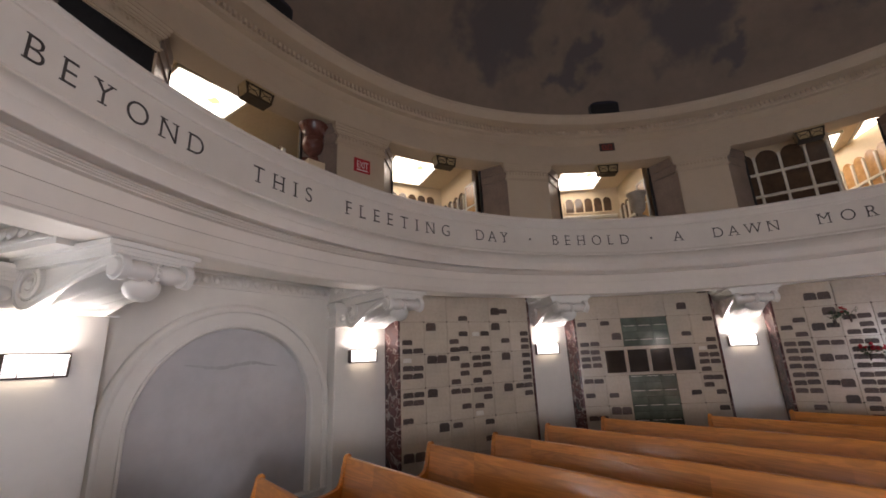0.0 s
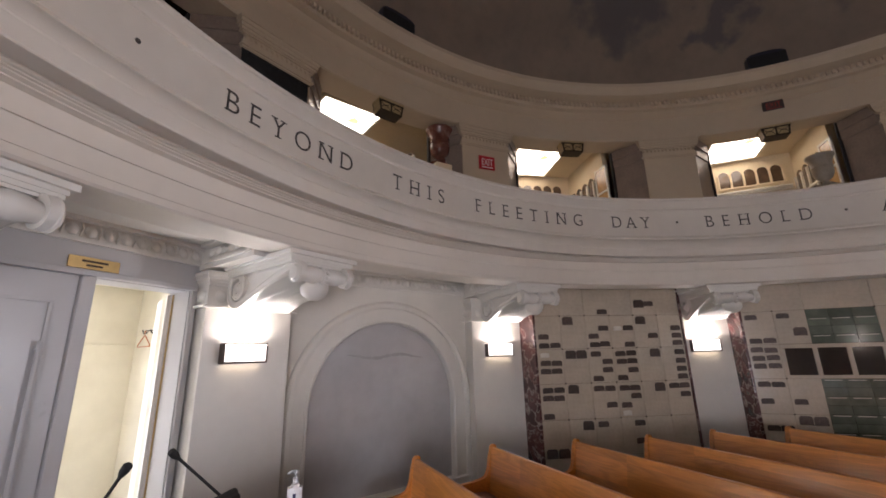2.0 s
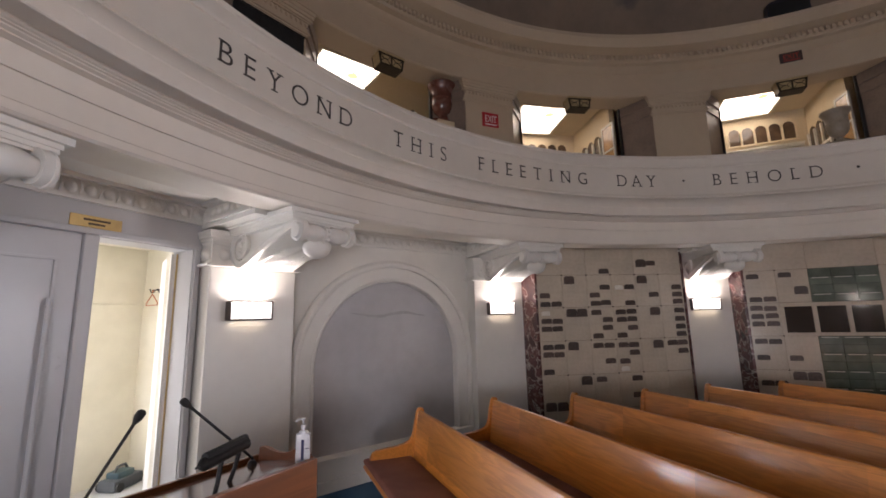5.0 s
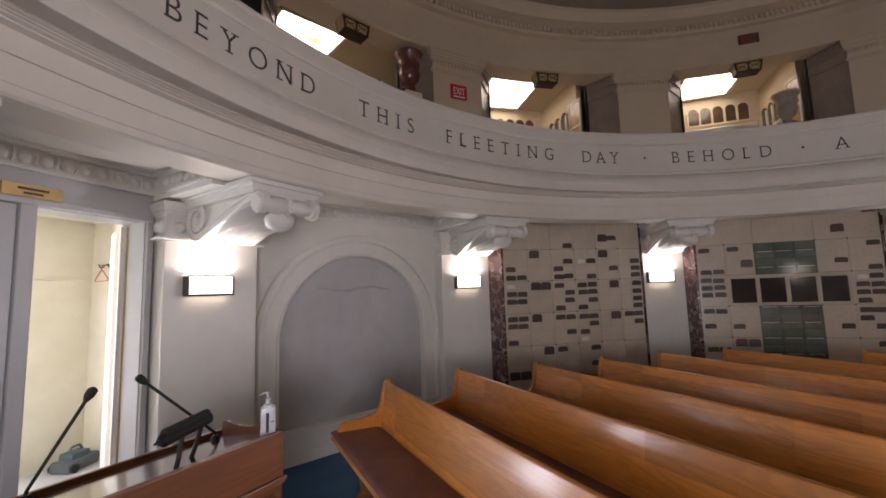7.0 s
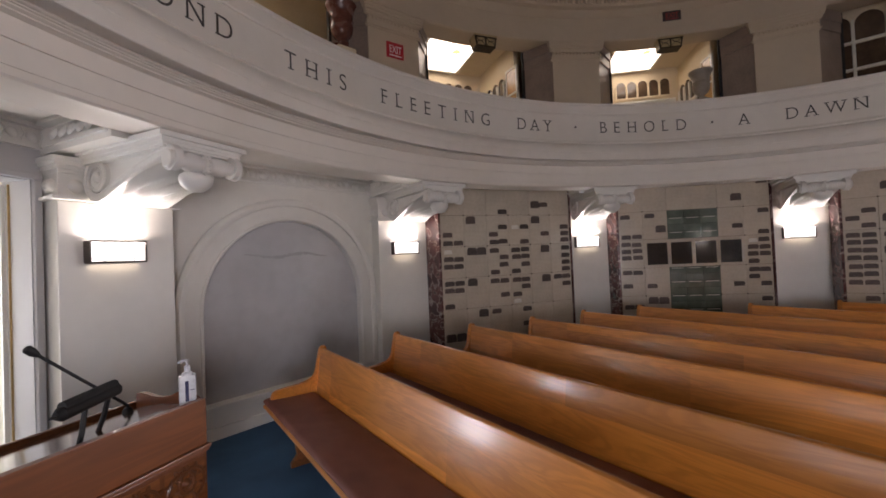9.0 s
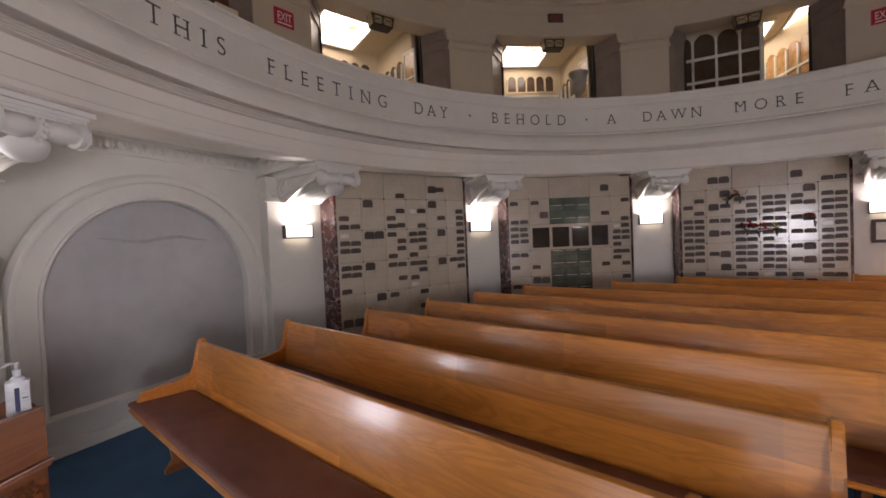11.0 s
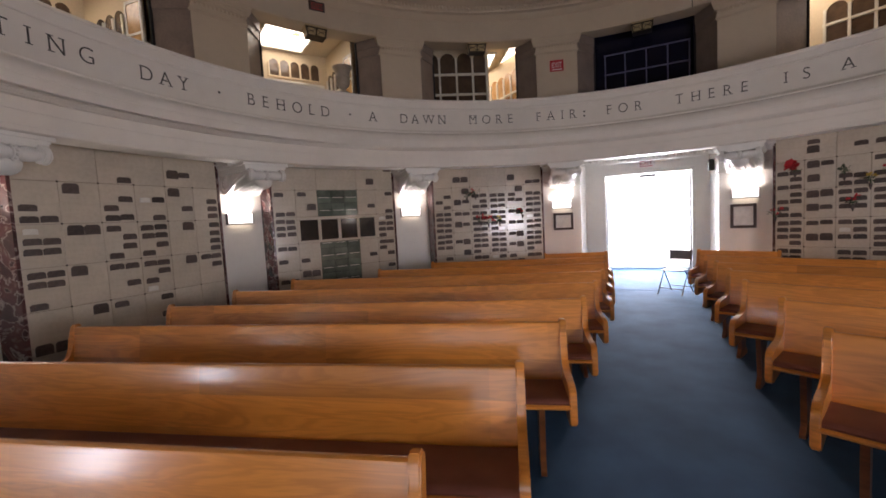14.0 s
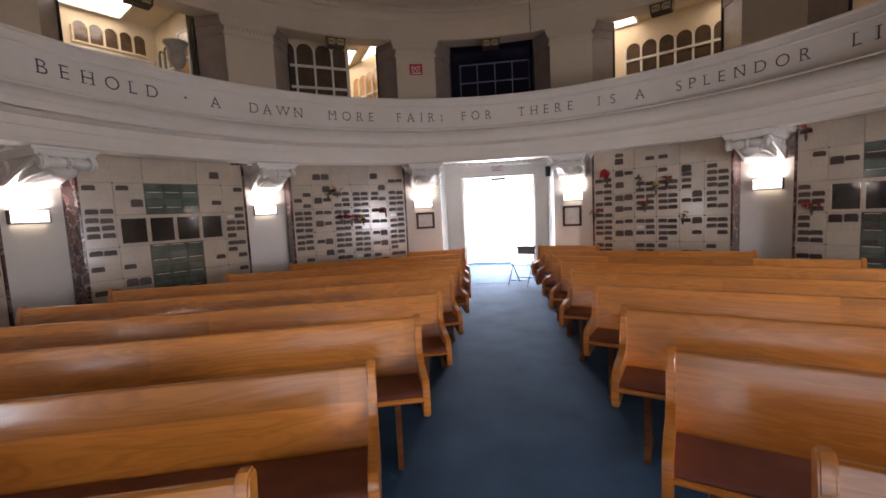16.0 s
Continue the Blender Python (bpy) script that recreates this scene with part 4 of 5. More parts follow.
def pier(a):
    b = bmesh.new()
    extrude_outline(b, [(-0.39, 5.88), (0.39, 5.88), (0.39, 5.95), (-0.39, 5.95)], "z", 3.55, 5.10)
    for half, y, z0, z1 in ((0.405, 5.865, 4.765, 4.785), (0.42, 5.85, 4.785, 4.80), (0.40, 5.87, 4.80, 4.86), (0.42, 5.855, 4.925, 4.94), (0.435, 5.84, 4.94, 4.97), (0.45, 5.825, 4.97, 5.01), (0.462, 5.815, 5.01, 5.055), (0.47, 5.805, 5.055, 5.084)):
        extrude_outline(b, [(-half, y), (half, y), (half, 5.95), (-half, 5.95)], "z", z0, z1)
    p = part("pier", b, DIM_BEIGE_PLASTER, m=bay(a))
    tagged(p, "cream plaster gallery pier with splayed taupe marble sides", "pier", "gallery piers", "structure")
    b = bmesh.new()
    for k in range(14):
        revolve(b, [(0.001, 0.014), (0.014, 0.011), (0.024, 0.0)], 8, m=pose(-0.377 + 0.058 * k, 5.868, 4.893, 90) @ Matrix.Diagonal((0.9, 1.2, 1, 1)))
    part("egg_course", b, DIM_BEIGE_PLASTER, p, "row of small plaster eggs on the capital", smooth=40)
    b = bmesh.new()
    extrude_outline(b, [(-0.392, 5.90), (0.392, 5.90), (0.76, 6.25), (0.76, 6.32), (-0.76, 6.32), (-0.76, 6.25)], "z", 3.55, 5.098)
    for d, z0, z1 in ((0.02, 4.785, 4.93), (0.045, 4.93, 5.082)):
        for q in (-1, 1):
            extrude_outline(b, [(q * (0.395 + d), 5.90 - 0.3 * d), (q * (0.758 + d * 0.3), 6.25 - d), (q * 0.755, 6.3), (q * 0.395, 6.1)], "z", z0, z1)
    part("marble_side", b, TAUPE, p, "taupe marble splayed side with a moulded head")
    for q in (-1, 1):
        b = bmesh.new()
        box(b, q * 0.775 - 0.018, q * 0.775 + 0.018, 6.24, 6.31, 3.55, 5.095)
        part("dark_edge", b, BLACK_METAL, p, "thin dark metal edge strip")
    # divider between the rooms behind
    b = bmesh.new()
    box(b, -0.06, 0.06, 6.32, 9.6, 3.55, 5.45)
    part("partition", b, CREAM_WALL, p, "cream partition wall")


for k in range(12):
    pier(-165 + 30 * k)
# Flat black panel over the pier's shaft, of no known material.
t = thing("dark_panel", "flat black panel on a gallery pier below its capital", "panel", bay(-135) @ pose(0, 5.878, 3.65))
b = bmesh.new()
box(b, -0.40, 0.355, -0.02, 0.0, 0.0, 1.085, bevel=0.004)
part("cloth", b, BLACK_RUBBER, t)
b = bmesh.new()
tube(b, [(-0.41, -0.024, 1.075), (0.365, -0.024, 1.075)], 0.009, 8)
part("rod", b, BLACK_METAL, t, "thin black rod along the top edge")


def lantern(a):
    t = thing("ceiling_lantern", "unlit bronze box lantern with leaded frosted panes under the lintel", "ceiling lamp", bay(a) @ pose(0.0, 5.985, 5.088), "gallery lanterns")
    b = bmesh.new()
    box(b, -0.19, 0.19, -0.1, 0.1, -0.025, 0.0, bevel=0.003)
    extrude_outline(b, [(-0.185, -0.025), (0.185, -0.025), (0.16, -0.17), (-0.16, -0.17)], "y", -0.085, 0.085)
    part("body", b, LANTERN_GLASS, t, "mottled amber glass")
    b = bmesh.new()
    for x0, x1 in ((-0.19, -0.165), (0.165, 0.19), (-0.012, 0.012)):
        s = 0.86
        extrude_outline(b, [(x0, -0.02), (x1, -0.02), (x1 * s, -0.175), (x0 * s, -0.175)], "y", -0.093, -0.083)
        extrude_outline(b, [(x0, -0.02), (x1, -0.02), (x1 * s, -0.175), (x0 * s, -0.175)], "y", 0.083, 0.093)
    for z, w in ((-0.035, 0.19), (-0.175, 0.165)):
        box(b, -w, w, -0.095, -0.082, z - 0.01, z + 0.012)
        box(b, -w, w, 0.082, 0.095, z - 0.01, z + 0.012)
    box(b, -0.165, 0.165, -0.09, 0.09, -0.182, -0.172)
    for q in (-1, 1):
        for x0, x1 in ((-0.165, -0.012), (0.012, 0.165)):
            n = 8
            tube(b, [(x0 + (x1 - x0) * i / n, q * 0.0885, -0.165 + 0.075 * math.sin(math.pi * i / n)) for i in range(n + 1)], 0.005, 5)
            tube(b, [(x0 + (x1 - x0) * i / n, q * 0.0885, -0.04 - 0.06 * math.sin(math.pi * i / n)) for i in range(n + 1)], 0.005, 5)
    part("bronze_frame", b, BRONZE_FRAME, t, "dark bronze straps")
    return t


LANTERN_GLASS = material("lantern_glass", (0.5, 0.38, 0.2), 0.3, spot=(0.36, 0.26, 0.13), scale=18, fine=80, bump=0.2)
BRONZE_FRAME = material("bronze_frame", (0.06, 0.045, 0.03), 0.45, 0.7, scale=20, fine=120, bump=0.1)
for a in range(-150, 180, 30):
    lantern(a)
PANE_AMBER = material("amber_pane", (0.55, 0.33, 0.14), 0.2, spot=(0.35, 0.18, 0.07), scale=9, fine=30, bump=0.05)
NICHE_DARK = material("brown_niche_glass", (0.07, 0.045, 0.03), 0.12, spot=(0.12, 0.075, 0.045), scale=4, fine=20, bump=0.03, coat=0.4)
FRAME_WHITE = material("white_window_paint", (0.78, 0.74, 0.62), 0.4, scale=5, fine=40, bump=0.05)


def arched_bank(parent_name, m, xs, z_rows, mat, label, bar=0.022, paint=None):
    """A bank of glazed niches: columns at xs edges, rows at z_rows edges, the top row round-headed."""
    w = thing(parent_name, label, "niche bank", m, kind="structure")
    b = bmesh.new()
    for x0, x1 in zip(xs, xs[1:]):
        for j, (z0, z1) in enumerate(zip(z_rows, z_rows[1:])):
            top = j == len(z_rows) - 2
            c, h = (x0 + x1) / 2, (x1 - x0) / 2 - bar - 0.004
            pts = [(c - h, z0 + 0.03), (c + h, z0 + 0.03)]
            if top:
                pts += [(c + h * math.cos(math.pi * i / 10), z1 - h - 0.03 + h * math.sin(math.pi * i / 10)) for i in range(11)]
            else:
                pts += [(c + h, z1 - 0.03), (c - h, z1 - 0.03)]
            b2 = bmesh.new()
            extrude_outline(b2, pts, "y", -0.012, 0.004)
            part("pane", b2, mat, w)
    for x in xs:
        box(b, x - bar, x + bar, -0.04, 0.0, z_rows[0], z_rows[-1] - 0.12, bevel=0.003)
    for z in z_rows[:-1]:
        box(b, xs[0] - 0.03, xs[-1] + 0.03, -0.043, 0.0, z - bar, z + bar, bevel=0.003)
    part("frame", b, paint or FRAME_WHITE, w, "painted bars")
    return w


def room_walls(a, x0, x1, back, label):
    b = bmesh.new()
    box(b, x0, x1, back, back + 0.1, 3.55, 5.44)
    if x1 < 1.6:
        box(b, x1, x1 + 0.1, 6.6, back + 0.1, 3.55, 5.44)
    tagged(part("gallery_room_wall", b, CREAM_WALL, m=bay(a)), label, "wall", kind="structure")


def skylight(a, x0, x1, y0, y1):
    t = thing("skylight", "glowing leaded skylight or hidden fill pane in the gallery ceiling", "skylight", bay(a), "gallery skylights")
    b = bmesh.new()
    box(b, x0, x1, y0, y1, 5.425, 5.435)
    part("pane", b, SKYLIGHT_GLOW, t, "bright white glass")
    b = bmesh.new()
    for x in (x0, x1):
        box(b, x - 0.02, x + 0.02, y0, y1, 5.40, 5.44)
    for y in (y0, y1):
        box(b, x0, x1, y - 0.02, y + 0.02, 5.40, 5.44)
    part("frame", b, FRAME_WHITE, t)


for a in (-120, -90, -60, 60, 90, 120):
    skylight(a, -0.62, 0.33, 6.72, 7.9)
    room_walls(a, -2.1, 0.9 if a != -120 else 1.9, 8.0, "cream painted wall of a gallery room")
    arched_bank("niche_bank", bay(a) @ pose(0, 7.99, 0), [-0.36 + 0.217 * k for k in range(6)], [4.85, 5.245], NICHE_DARK, "row of round-headed brown glass niches in a cream wall", 0.016, CREAM_WALL)
    b = bmesh.new()
    box(b, -0.55, 0.80, 7.90, 8.0, 4.735, 4.77, bevel=0.006)
    box(b, -0.55, 0.80, 7.93, 8.0, 4.70, 4.735, bevel=0.004)
    tagged(part("ledge", b, FRAME_WHITE, m=bay(a)), "white ledge under a row of gallery niches", "ledge", kind="structure")
    arched_bank("niche_bank", bay(a) @ pose(0.89, 7.3, 0, 0, 0, -90), [-0.62 + 0.25 * k for k in range(6)], [4.0, 4.5, 5.0], NICHE_DARK, "glazed round-headed niches on a side wall")
# glazed leaves folded back against the right-hand jambs
for a in (-90, -60, 60, 90):
    w = thing("glazed_leaf", "open glazed gallery door leaf with white bars and amber panes", "door leaf", bay(a) @ pose(0.80, 6.33, 3.55, 0, 0, 96), "gallery door leaves")
    b = bmesh.new()
    for x0, x1, z0, z1 in ((0, 0.03, 0, 1.38), (0.3, 0.33, 0, 1.38), (0.03, 0.3, 0, 0.04), (0.03, 0.3, 0.46, 0.49), (0.03, 0.3, 0.9, 0.93), (0.03, 0.3, 1.34, 1.38)):
        box(b, x0, x1, -0.014, 0.014, z0, z1)
    part("frame", b, FRAME_WHITE, w)
    for z0, z1 in ((0.04, 0.46), (0.49, 0.9), (0.93, 1.34)):
        b = bmesh.new()
        box(b, 0.03, 0.3, -0.004, 0.004, z0, z1)
        part("pane", b, PANE_AMBER, w, "amber glass pane")
# the bay beside the entrance: a tall niche bank close to the opening and a lit room beyond
room_walls(-30, -2.0, 1.75, 8.9, "cream painted wall of a gallery room")
b = bmesh.new()
box(b, -1.5, 0.36, 6.62, 6.72, 3.55, 5.44)
tagged(part("gallery_room_wall", b, CREAM_WALL, m=bay(-30)), "cream wall that carries a niche bank", "wall", kind="structure")
arched_bank("niche_bank", bay(-30) @ pose(0, 6.615, 0), [-1.06, -0.71, -0.345, 0.007, 0.31], [3.7, 4.3, 4.72, 5.19], NICHE_DARK, "three rows of brown glazed niches with white bars and round heads", 0.018)
# Skylight stretched out of sight behind the pier to brighten the side wall.
skylight(-30, 0.92, 1.9, 6.75, 8.4)
# Extra glowing pane added behind the niche wall, purely as hidden fill.
skylight(-30, -0.9, 0.7, 7.3, 8.5)
b = bmesh.new()
box(b, -1.3, 0.85, 0.004, 0.08, 3.55, 5.42, pose(1.12, 7.4, 0, 0, 0, -70))
tagged(part("gallery_room_wall", b, CREAM_WALL, m=bay(-30)), "cream wall that carries lit amber niches", "wall", kind="structure")
arched_bank("niche_bank", bay(-30) @ pose(1.12, 7.4, 0, 0, 0, -70), [-1.0 + 0.3 * k for k in range(7)], [4.0, 4.55, 5.1], PANE_AMBER, "brightly lit glazed niches on a side wall")
# unlit bay over the entrance
DARK_BLUE = material("unlit_blue_glass", (0.006, 0.006, 0.02), 0.2, scale=4, fine=20, bump=0.0)
MUNTIN = material("dim_muntin", (0.12, 0.12, 0.17), 0.5, scale=8, fine=40, bump=0.0)
for a in (0, -150, 150, 180):
    w = thing("window", "unlit dark blue window with thin glazing bars", "window", bay(a), kind="structure")
    b = bmesh.new()
    box(b, -1.0, 1.0, 6.45, 6.47, 3.55, 5.44)
    part("pane", b, DARK_BLUE, w)
    b = bmesh.new()
    for x in (-0.68, -0.31, 0.07, 0.44, 0.8):
        box(b, x - 0.012, x + 0.012, 6.43, 6.45, 3.55, 4.78)
    for z in (4.0, 4.39, 4.77):
        box(b, -0.7, 0.82, 6.432, 6.45, z - 0.012, z + 0.012)
    part("glazing_bars", b, MUNTIN, w, "thin grey bars")
# warm room to the right of the entrance
room_walls(30, -1.9, 1.9, 7.4, "warm lit cream wall of a gallery room")
arched_bank("niche_bank", bay(30) @ pose(0, 7.39, 0), [-0.925 + 0.315 * k for k in range(7)], [3.9, 4.66, 5.04], NICHE_DARK, "row of brown glazed niches with round heads", 0.02)
# Widened leftwards past the pier, where it is unseen, for more light.
skylight(30, -1.9, -0.66, 6.45, 7.35)
# Added pane concealed by the right-hand marble, lighting the room.
skylight(30, 0.75, 1.6, 6.45, 7.3)

# ---- entrance ----
Y_DOOR = 6.75
b = bmesh.new()
for s in (-1, 1):
    box(b, s * 1.2 - 0.05, s * 1.2 + 0.05, 5.75, Y_DOOR + 0.2, 0, SOFFIT)
box(b, -1.2, -0.77, Y_DOOR, Y_DOOR + 0.2, 0, SOFFIT)
box(b, 0.87, 1.2, Y_DOOR, Y_DOOR + 0.2, 0, SOFFIT)
box(b, -0.77, 0.87, Y_DOOR, Y_DOOR + 0.2, 2.385, SOFFIT)
tagged(part("wall_entrance", b, PLASTER), "cream plaster wall round the entrance door", "wall", kind="structure")
b = bmesh.new()
box(b, -1.25, 1.25, 5.6, 10.0, SOFFIT, SOFFIT + 0.1)
tagged(part("ceiling_entrance", b, PLASTER), "white ceiling over the entrance", "ceiling", kind="structure")
b = bmesh.new()
box(b, -1.25, 1.25, 6.2, 9.9, -0.1, 0.002)
tagged(part("floor_entrance", b, CARPET), "blue carpet running out to the bright doorway", "floor", kind="structure")
d = thing("door_1", "open double entrance door in a pale painted frame", "door", kind="structure")
b = bmesh.new()
for x0, x1 in ((-0.82, -0.75), (0.85, 0.92)):
    box(b, x0, x1, Y_DOOR - 0.03, Y_DOOR + 0.1, 0, 2.36, bevel=0.006)
box(b, -0.82, 0.92, Y_DOOR - 0.03, Y_DOOR + 0.1, 2.36, 2.43, bevel=0.006)
part("door_frame", b, PLASTER, d)
for x, rz in ((0.84, 82), (-0.74, 98)):
    b = bmesh.new()
    box(b, 0.0, 0.78, -0.02, 0.02, 0.02, 2.34, pose(x, Y_DOOR + 0.1, 0, 0, 0, rz), bevel=0.004)
    leaf = part("door_leaf", b, PAINT_GREY, d, "open painted leaf")
    b = bmesh.new()
    box(b, 0.12, 0.66, -0.03, 0.03, 1.0, 1.03, pose(x, Y_DOOR + 0.1, 0, 0, 0, rz))
    part("push_bar", b, BLACK_METAL, leaf, "dark push bar")
b = bmesh.new()
box(b, -0.10, 0.22, Y_DOOR - 0.07, Y_DOOR - 0.02, 2.28, 2.335, bevel=0.004)
part("door_closer", b, BLACK_METAL, d, "dark closer box")
b = bmesh.new()
box(b, -3, 3, 9.9, 9.92, -0.5, 4.0)
tagged(part("backdrop", b, DAY_GLOW), "overexposed white daylight beyond the door", "backdrop", kind="structure")
for s in (-1, 1):
    b = bmesh.new()
    box(b, s * 1.25 - 0.04, s * 1.25 + 0.04, Y_DOOR + 0.2, 9.9, 0, SOFFIT)
    tagged(part("wall_porch", b, PLASTER), "white porch side wall", "wall", kind="structure")
area_lamp("door_daylight", look((0.05, 9.3, 1.5), (0.05, 0, 0.9)), 1.1, 2.2, DOOR_WATTS, (0.86, 0.93, 1.0))


def exit_sign(m, w, h, back, ink, label):
    t = thing("exit_sign", label, "exit sign", m, "exit signs")
    b = bmesh.new()
    box(b, -w / 2, w / 2, -0.02, 0.0, -h / 2, h / 2, bevel=0.003)
    part("panel", b, back, t)
    me = text_mesh("EXIT", h * 0.72, 0.002)
    me.materials.append(ink)
    part("lettering", me, None, t, m=pose(0, -0.022, -h * 0.2, 90) @ Matrix.Diagonal((w / h * 0.5, 1, 1, 1)))
    b = bmesh.new()
    box(b, -w * 0.36, w * 0.36, -0.023, -0.02, -h * 0.40, -h * 0.32)
    part("underline", b, ink, t)
    return t


for a in (-105, -15, 75):
    exit_sign(bay(a) @ pose(0, 5.88, 4.52), 0.26, 0.21, RED_SIGN, WHITE_SIGN, "red exit sign with white letters on a gallery pier")
DULL_SIGN = material("dull_sign", (0.06, 0.04, 0.035), 0.5, scale=20, fine=90, bump=0)
DULL_RED = material("dull_red", (0.42, 0.05, 0.035), 0.5, scale=20, fine=90, bump=0)
exit_sign(bay(-60) @ pose(0.02, 5.86, 5.40), 0.27, 0.15, DULL_SIGN, DULL_RED, "unlit dark exit sign with dull red letters under the cornice")
exit_sign(pose(0.04, Y_DOOR - 0.005, 2.565), 0.33, 0.16, WHITE_SIGN, RED_SIGN, "white exit sign with red letters over the door")

exit_sign(pose(0.03, 7.6, 2.545), 0.34, 0.16, WHITE_SIGN, DULL_RED, "second white exit sign hanging in the porch")
# Dark hanging bar behind the porch sign; it gives no light.
t = thing("porch_bar", "dark bar hung under the ceiling of the bright porch", "ceiling lamp", pose(0.05, 7.9, SOFFIT - 0.002))
b = bmesh.new()
box(b, -0.22, 0.22, -0.1, 0.1, -0.14, -0.06, bevel=0.01)
part("housing", b, BLACK_METAL, t)
b = bmesh.new()
tube(b, [(0, 0, -0.07), (0, 0, 0.0)], 0.02, 8)
part("stem", b, BLACK_METAL, t)

# small loudspeaker by the entrance
t = thing("loudspeaker", "small black wall loudspeaker beside the entrance", "loudspeaker", pose(1.1, 6.2, 2.37))
b = bmesh.new()
box(b, -0.045, 0.045, -0.07, 0.07, -0.1, 0.1, bevel=0.008)
part("cabinet", b, BLACK_RUBBER, t)
b = bmesh.new()
box(b, -0.038, 0.038, -0.076, -0.071, -0.09, 0.09, bevel=0.002)
part("grille", b, BLACK_METAL, t)
b = bmesh.new()
box(b, 0.04, 0.06, -0.02, 0.02, -0.03, 0.03)
part("bracket", b, BLACK_METAL, t)

# framed certificates below the sconces
FRAME_WOOD = material("dark_frame_wood", (0.035, 0.016, 0.012), 0.35, scale=9, fine=60, bump=0.1)
PAPER = material("paper", (0.75, 0.73, 0.68), 0.6, scale=9, fine=60, bump=0.0)
for a, w, h, z, dx in ((-15, 0.38, 0.34, 1.463, 0.03), (15, 0.36, 0.41, 1.42, -0.03)):
    t = thing("picture_frame", "dark wooden frame with a pale certificate under a sconce", "picture", bay(a) @ pose(dx, R_PIL - 0.001, z), "framed certificates")
    b = bmesh.new()
    f = 0.045
    box(b, -w / 2, w / 2, -0.03, 0, h / 2 - f, h / 2, bevel=0.004)
    box(b, -w / 2, w / 2, -0.03, 0, -h / 2, -h / 2 + f, bevel=0.004)
    for s in (-1, 1):
        box(b, s * (w / 2 - f / 2) - f / 2, s * (w / 2 - f / 2) + f / 2, -0.029, 0, -h / 2 + f, h / 2 - f)
    part("frame", b, FRAME_WOOD, t)
    b = bmesh.new()
    box(b, -w / 2 + f, w / 2 - f, -0.012, 0, -h / 2 + f, h / 2 - f)
    part("sheet", b, PAPER, t, "pale paper sheet")

# folding chair near the door
CHAIR_METAL = material("chair_enamel", (0.2, 0.19, 0.185), 0.5, 0.1, spot=(0.16, 0.152, 0.148), scale=9, fine=80, bump=0.08)
t = thing("folding_chair", "grey-brown metal folding chair standing by the entrance", "chair", pose(0.50, 6.02, 0, 0, 0, -28))
b = bmesh.new()
box(b, -0.2, 0.2, -0.2, 0.2, 0.435, 0.455, bevel=0.008)
part("seat", b, CHAIR_METAL, t)
b = bmesh.new()
n = 8
for i in range(n):
    x0, x1 = -0.2 + 0.4 * i / n, -0.2 + 0.4 * (i + 1) / n
    box(b, x0, x1, 0.20 + 0.03 * (1 - ((x0 + x1) / 0.4) ** 2), 0.212 + 0.03 * (1 - ((x0 + x1) / 0.4) ** 2), 0.62, 0.80)
part("backrest", b, CHAIR_METAL, t)
for s in (-1, 1):
    b = bmesh.new()
    tube(b, [(s * 0.215, -0.26, 0.0), (s * 0.215, 0.0, 0.42), (s * 0.215, 0.21, 0.79), (s * 0.19, 0.215, 0.81)], 0.011)
    part("front_leg", b, CHAIR_METAL, t)
    b = bmesh.new()
    tube(b, [(s * 0.195, 0.26, 0.0), (s * 0.195, -0.05, 0.43)], 0.011)
    part("rear_leg", b, CHAIR_METAL, t)
for y in (-0.19, 0.2):
    b = bmesh.new()
    tube(b, [(-0.205, y, 0.11), (0.205, y, 0.11)], 0.008)
    part("crossbar", b, CHAIR_METAL, t)

# ---- side door and closet ----
SIDE = -150
w = plain_wall(SIDE, "pale grey painted wall with an open closet doorway", R_WALL, holes=((0.36, 1.045, 0.0, 2.31),))
w.data.materials[0] = PAINT_GREY
d = thing("door_2", "grey painted doorway with a closed panelled leaf beside the open closet", "door", bay(SIDE), kind="structure")
b = bmesh.new()
for x0, x1 in ((0.27, 0.355), (1.05, 1.10)):
    box(b, x0, x1, R_WALL - 0.045, R_WALL + 0.001, 0, 2.315, bevel=0.008)
box(b, -1.1, 1.10, R_WALL - 0.05, R_WALL + 0.001, 2.315, 2.355, bevel=0.008)
for x0, x1 in ((0.345, 0.362), (1.043, 1.055)):
    box(b, x0, x1, R_WALL - 0.02, R_WALL + 0.22, 0, 2.315)
part("door_frame", b, PAINT_GREY, d)
b = bmesh.new()
box(b, -0.4, 0.265, R_WALL - 0.02, R_WALL - 0.001, 0.02, 2.313, bevel=0.003)
leaf = part("door_leaf", b, PAINT_GREY, d, "closed grey leaf")
b = bmesh.new()
for x0, x1, z0, z1 in ((-0.25, 0.15, 2.12, 2.14), (-0.25, -0.23, 0.3, 2.12), (0.13, 0.15, 0.3, 2.12), (-0.25, 0.15, 0.28, 0.3)):
    box(b, x0, x1, R_WALL - 0.034, R_WALL - 0.02, z0, z1, bevel=0.003)
part("panel_moulding", b, PAINT_GREY, leaf)
b = bmesh.new()
tube(b, [(0.118, R_WALL - 0.06, 0.35), (0.118, R_WALL - 0.06, 1.88)], 0.013, 10)
for z in (0.4, 1.83):
    tube(b, [(0.118, R_WALL - 0.06, z), (0.118, R_WALL - 0.02, z)], 0.009, 8)
part("door_bolt", b, PAINT_GREY, leaf, "long painted surface bolt")
b = bmesh.new()
box(b, 0.0, 0.6, -0.018, 0.018, 0.03, 2.29, pose(1.036, R_WALL + 0.2, 0, 0, 0, 63), bevel=0.003)
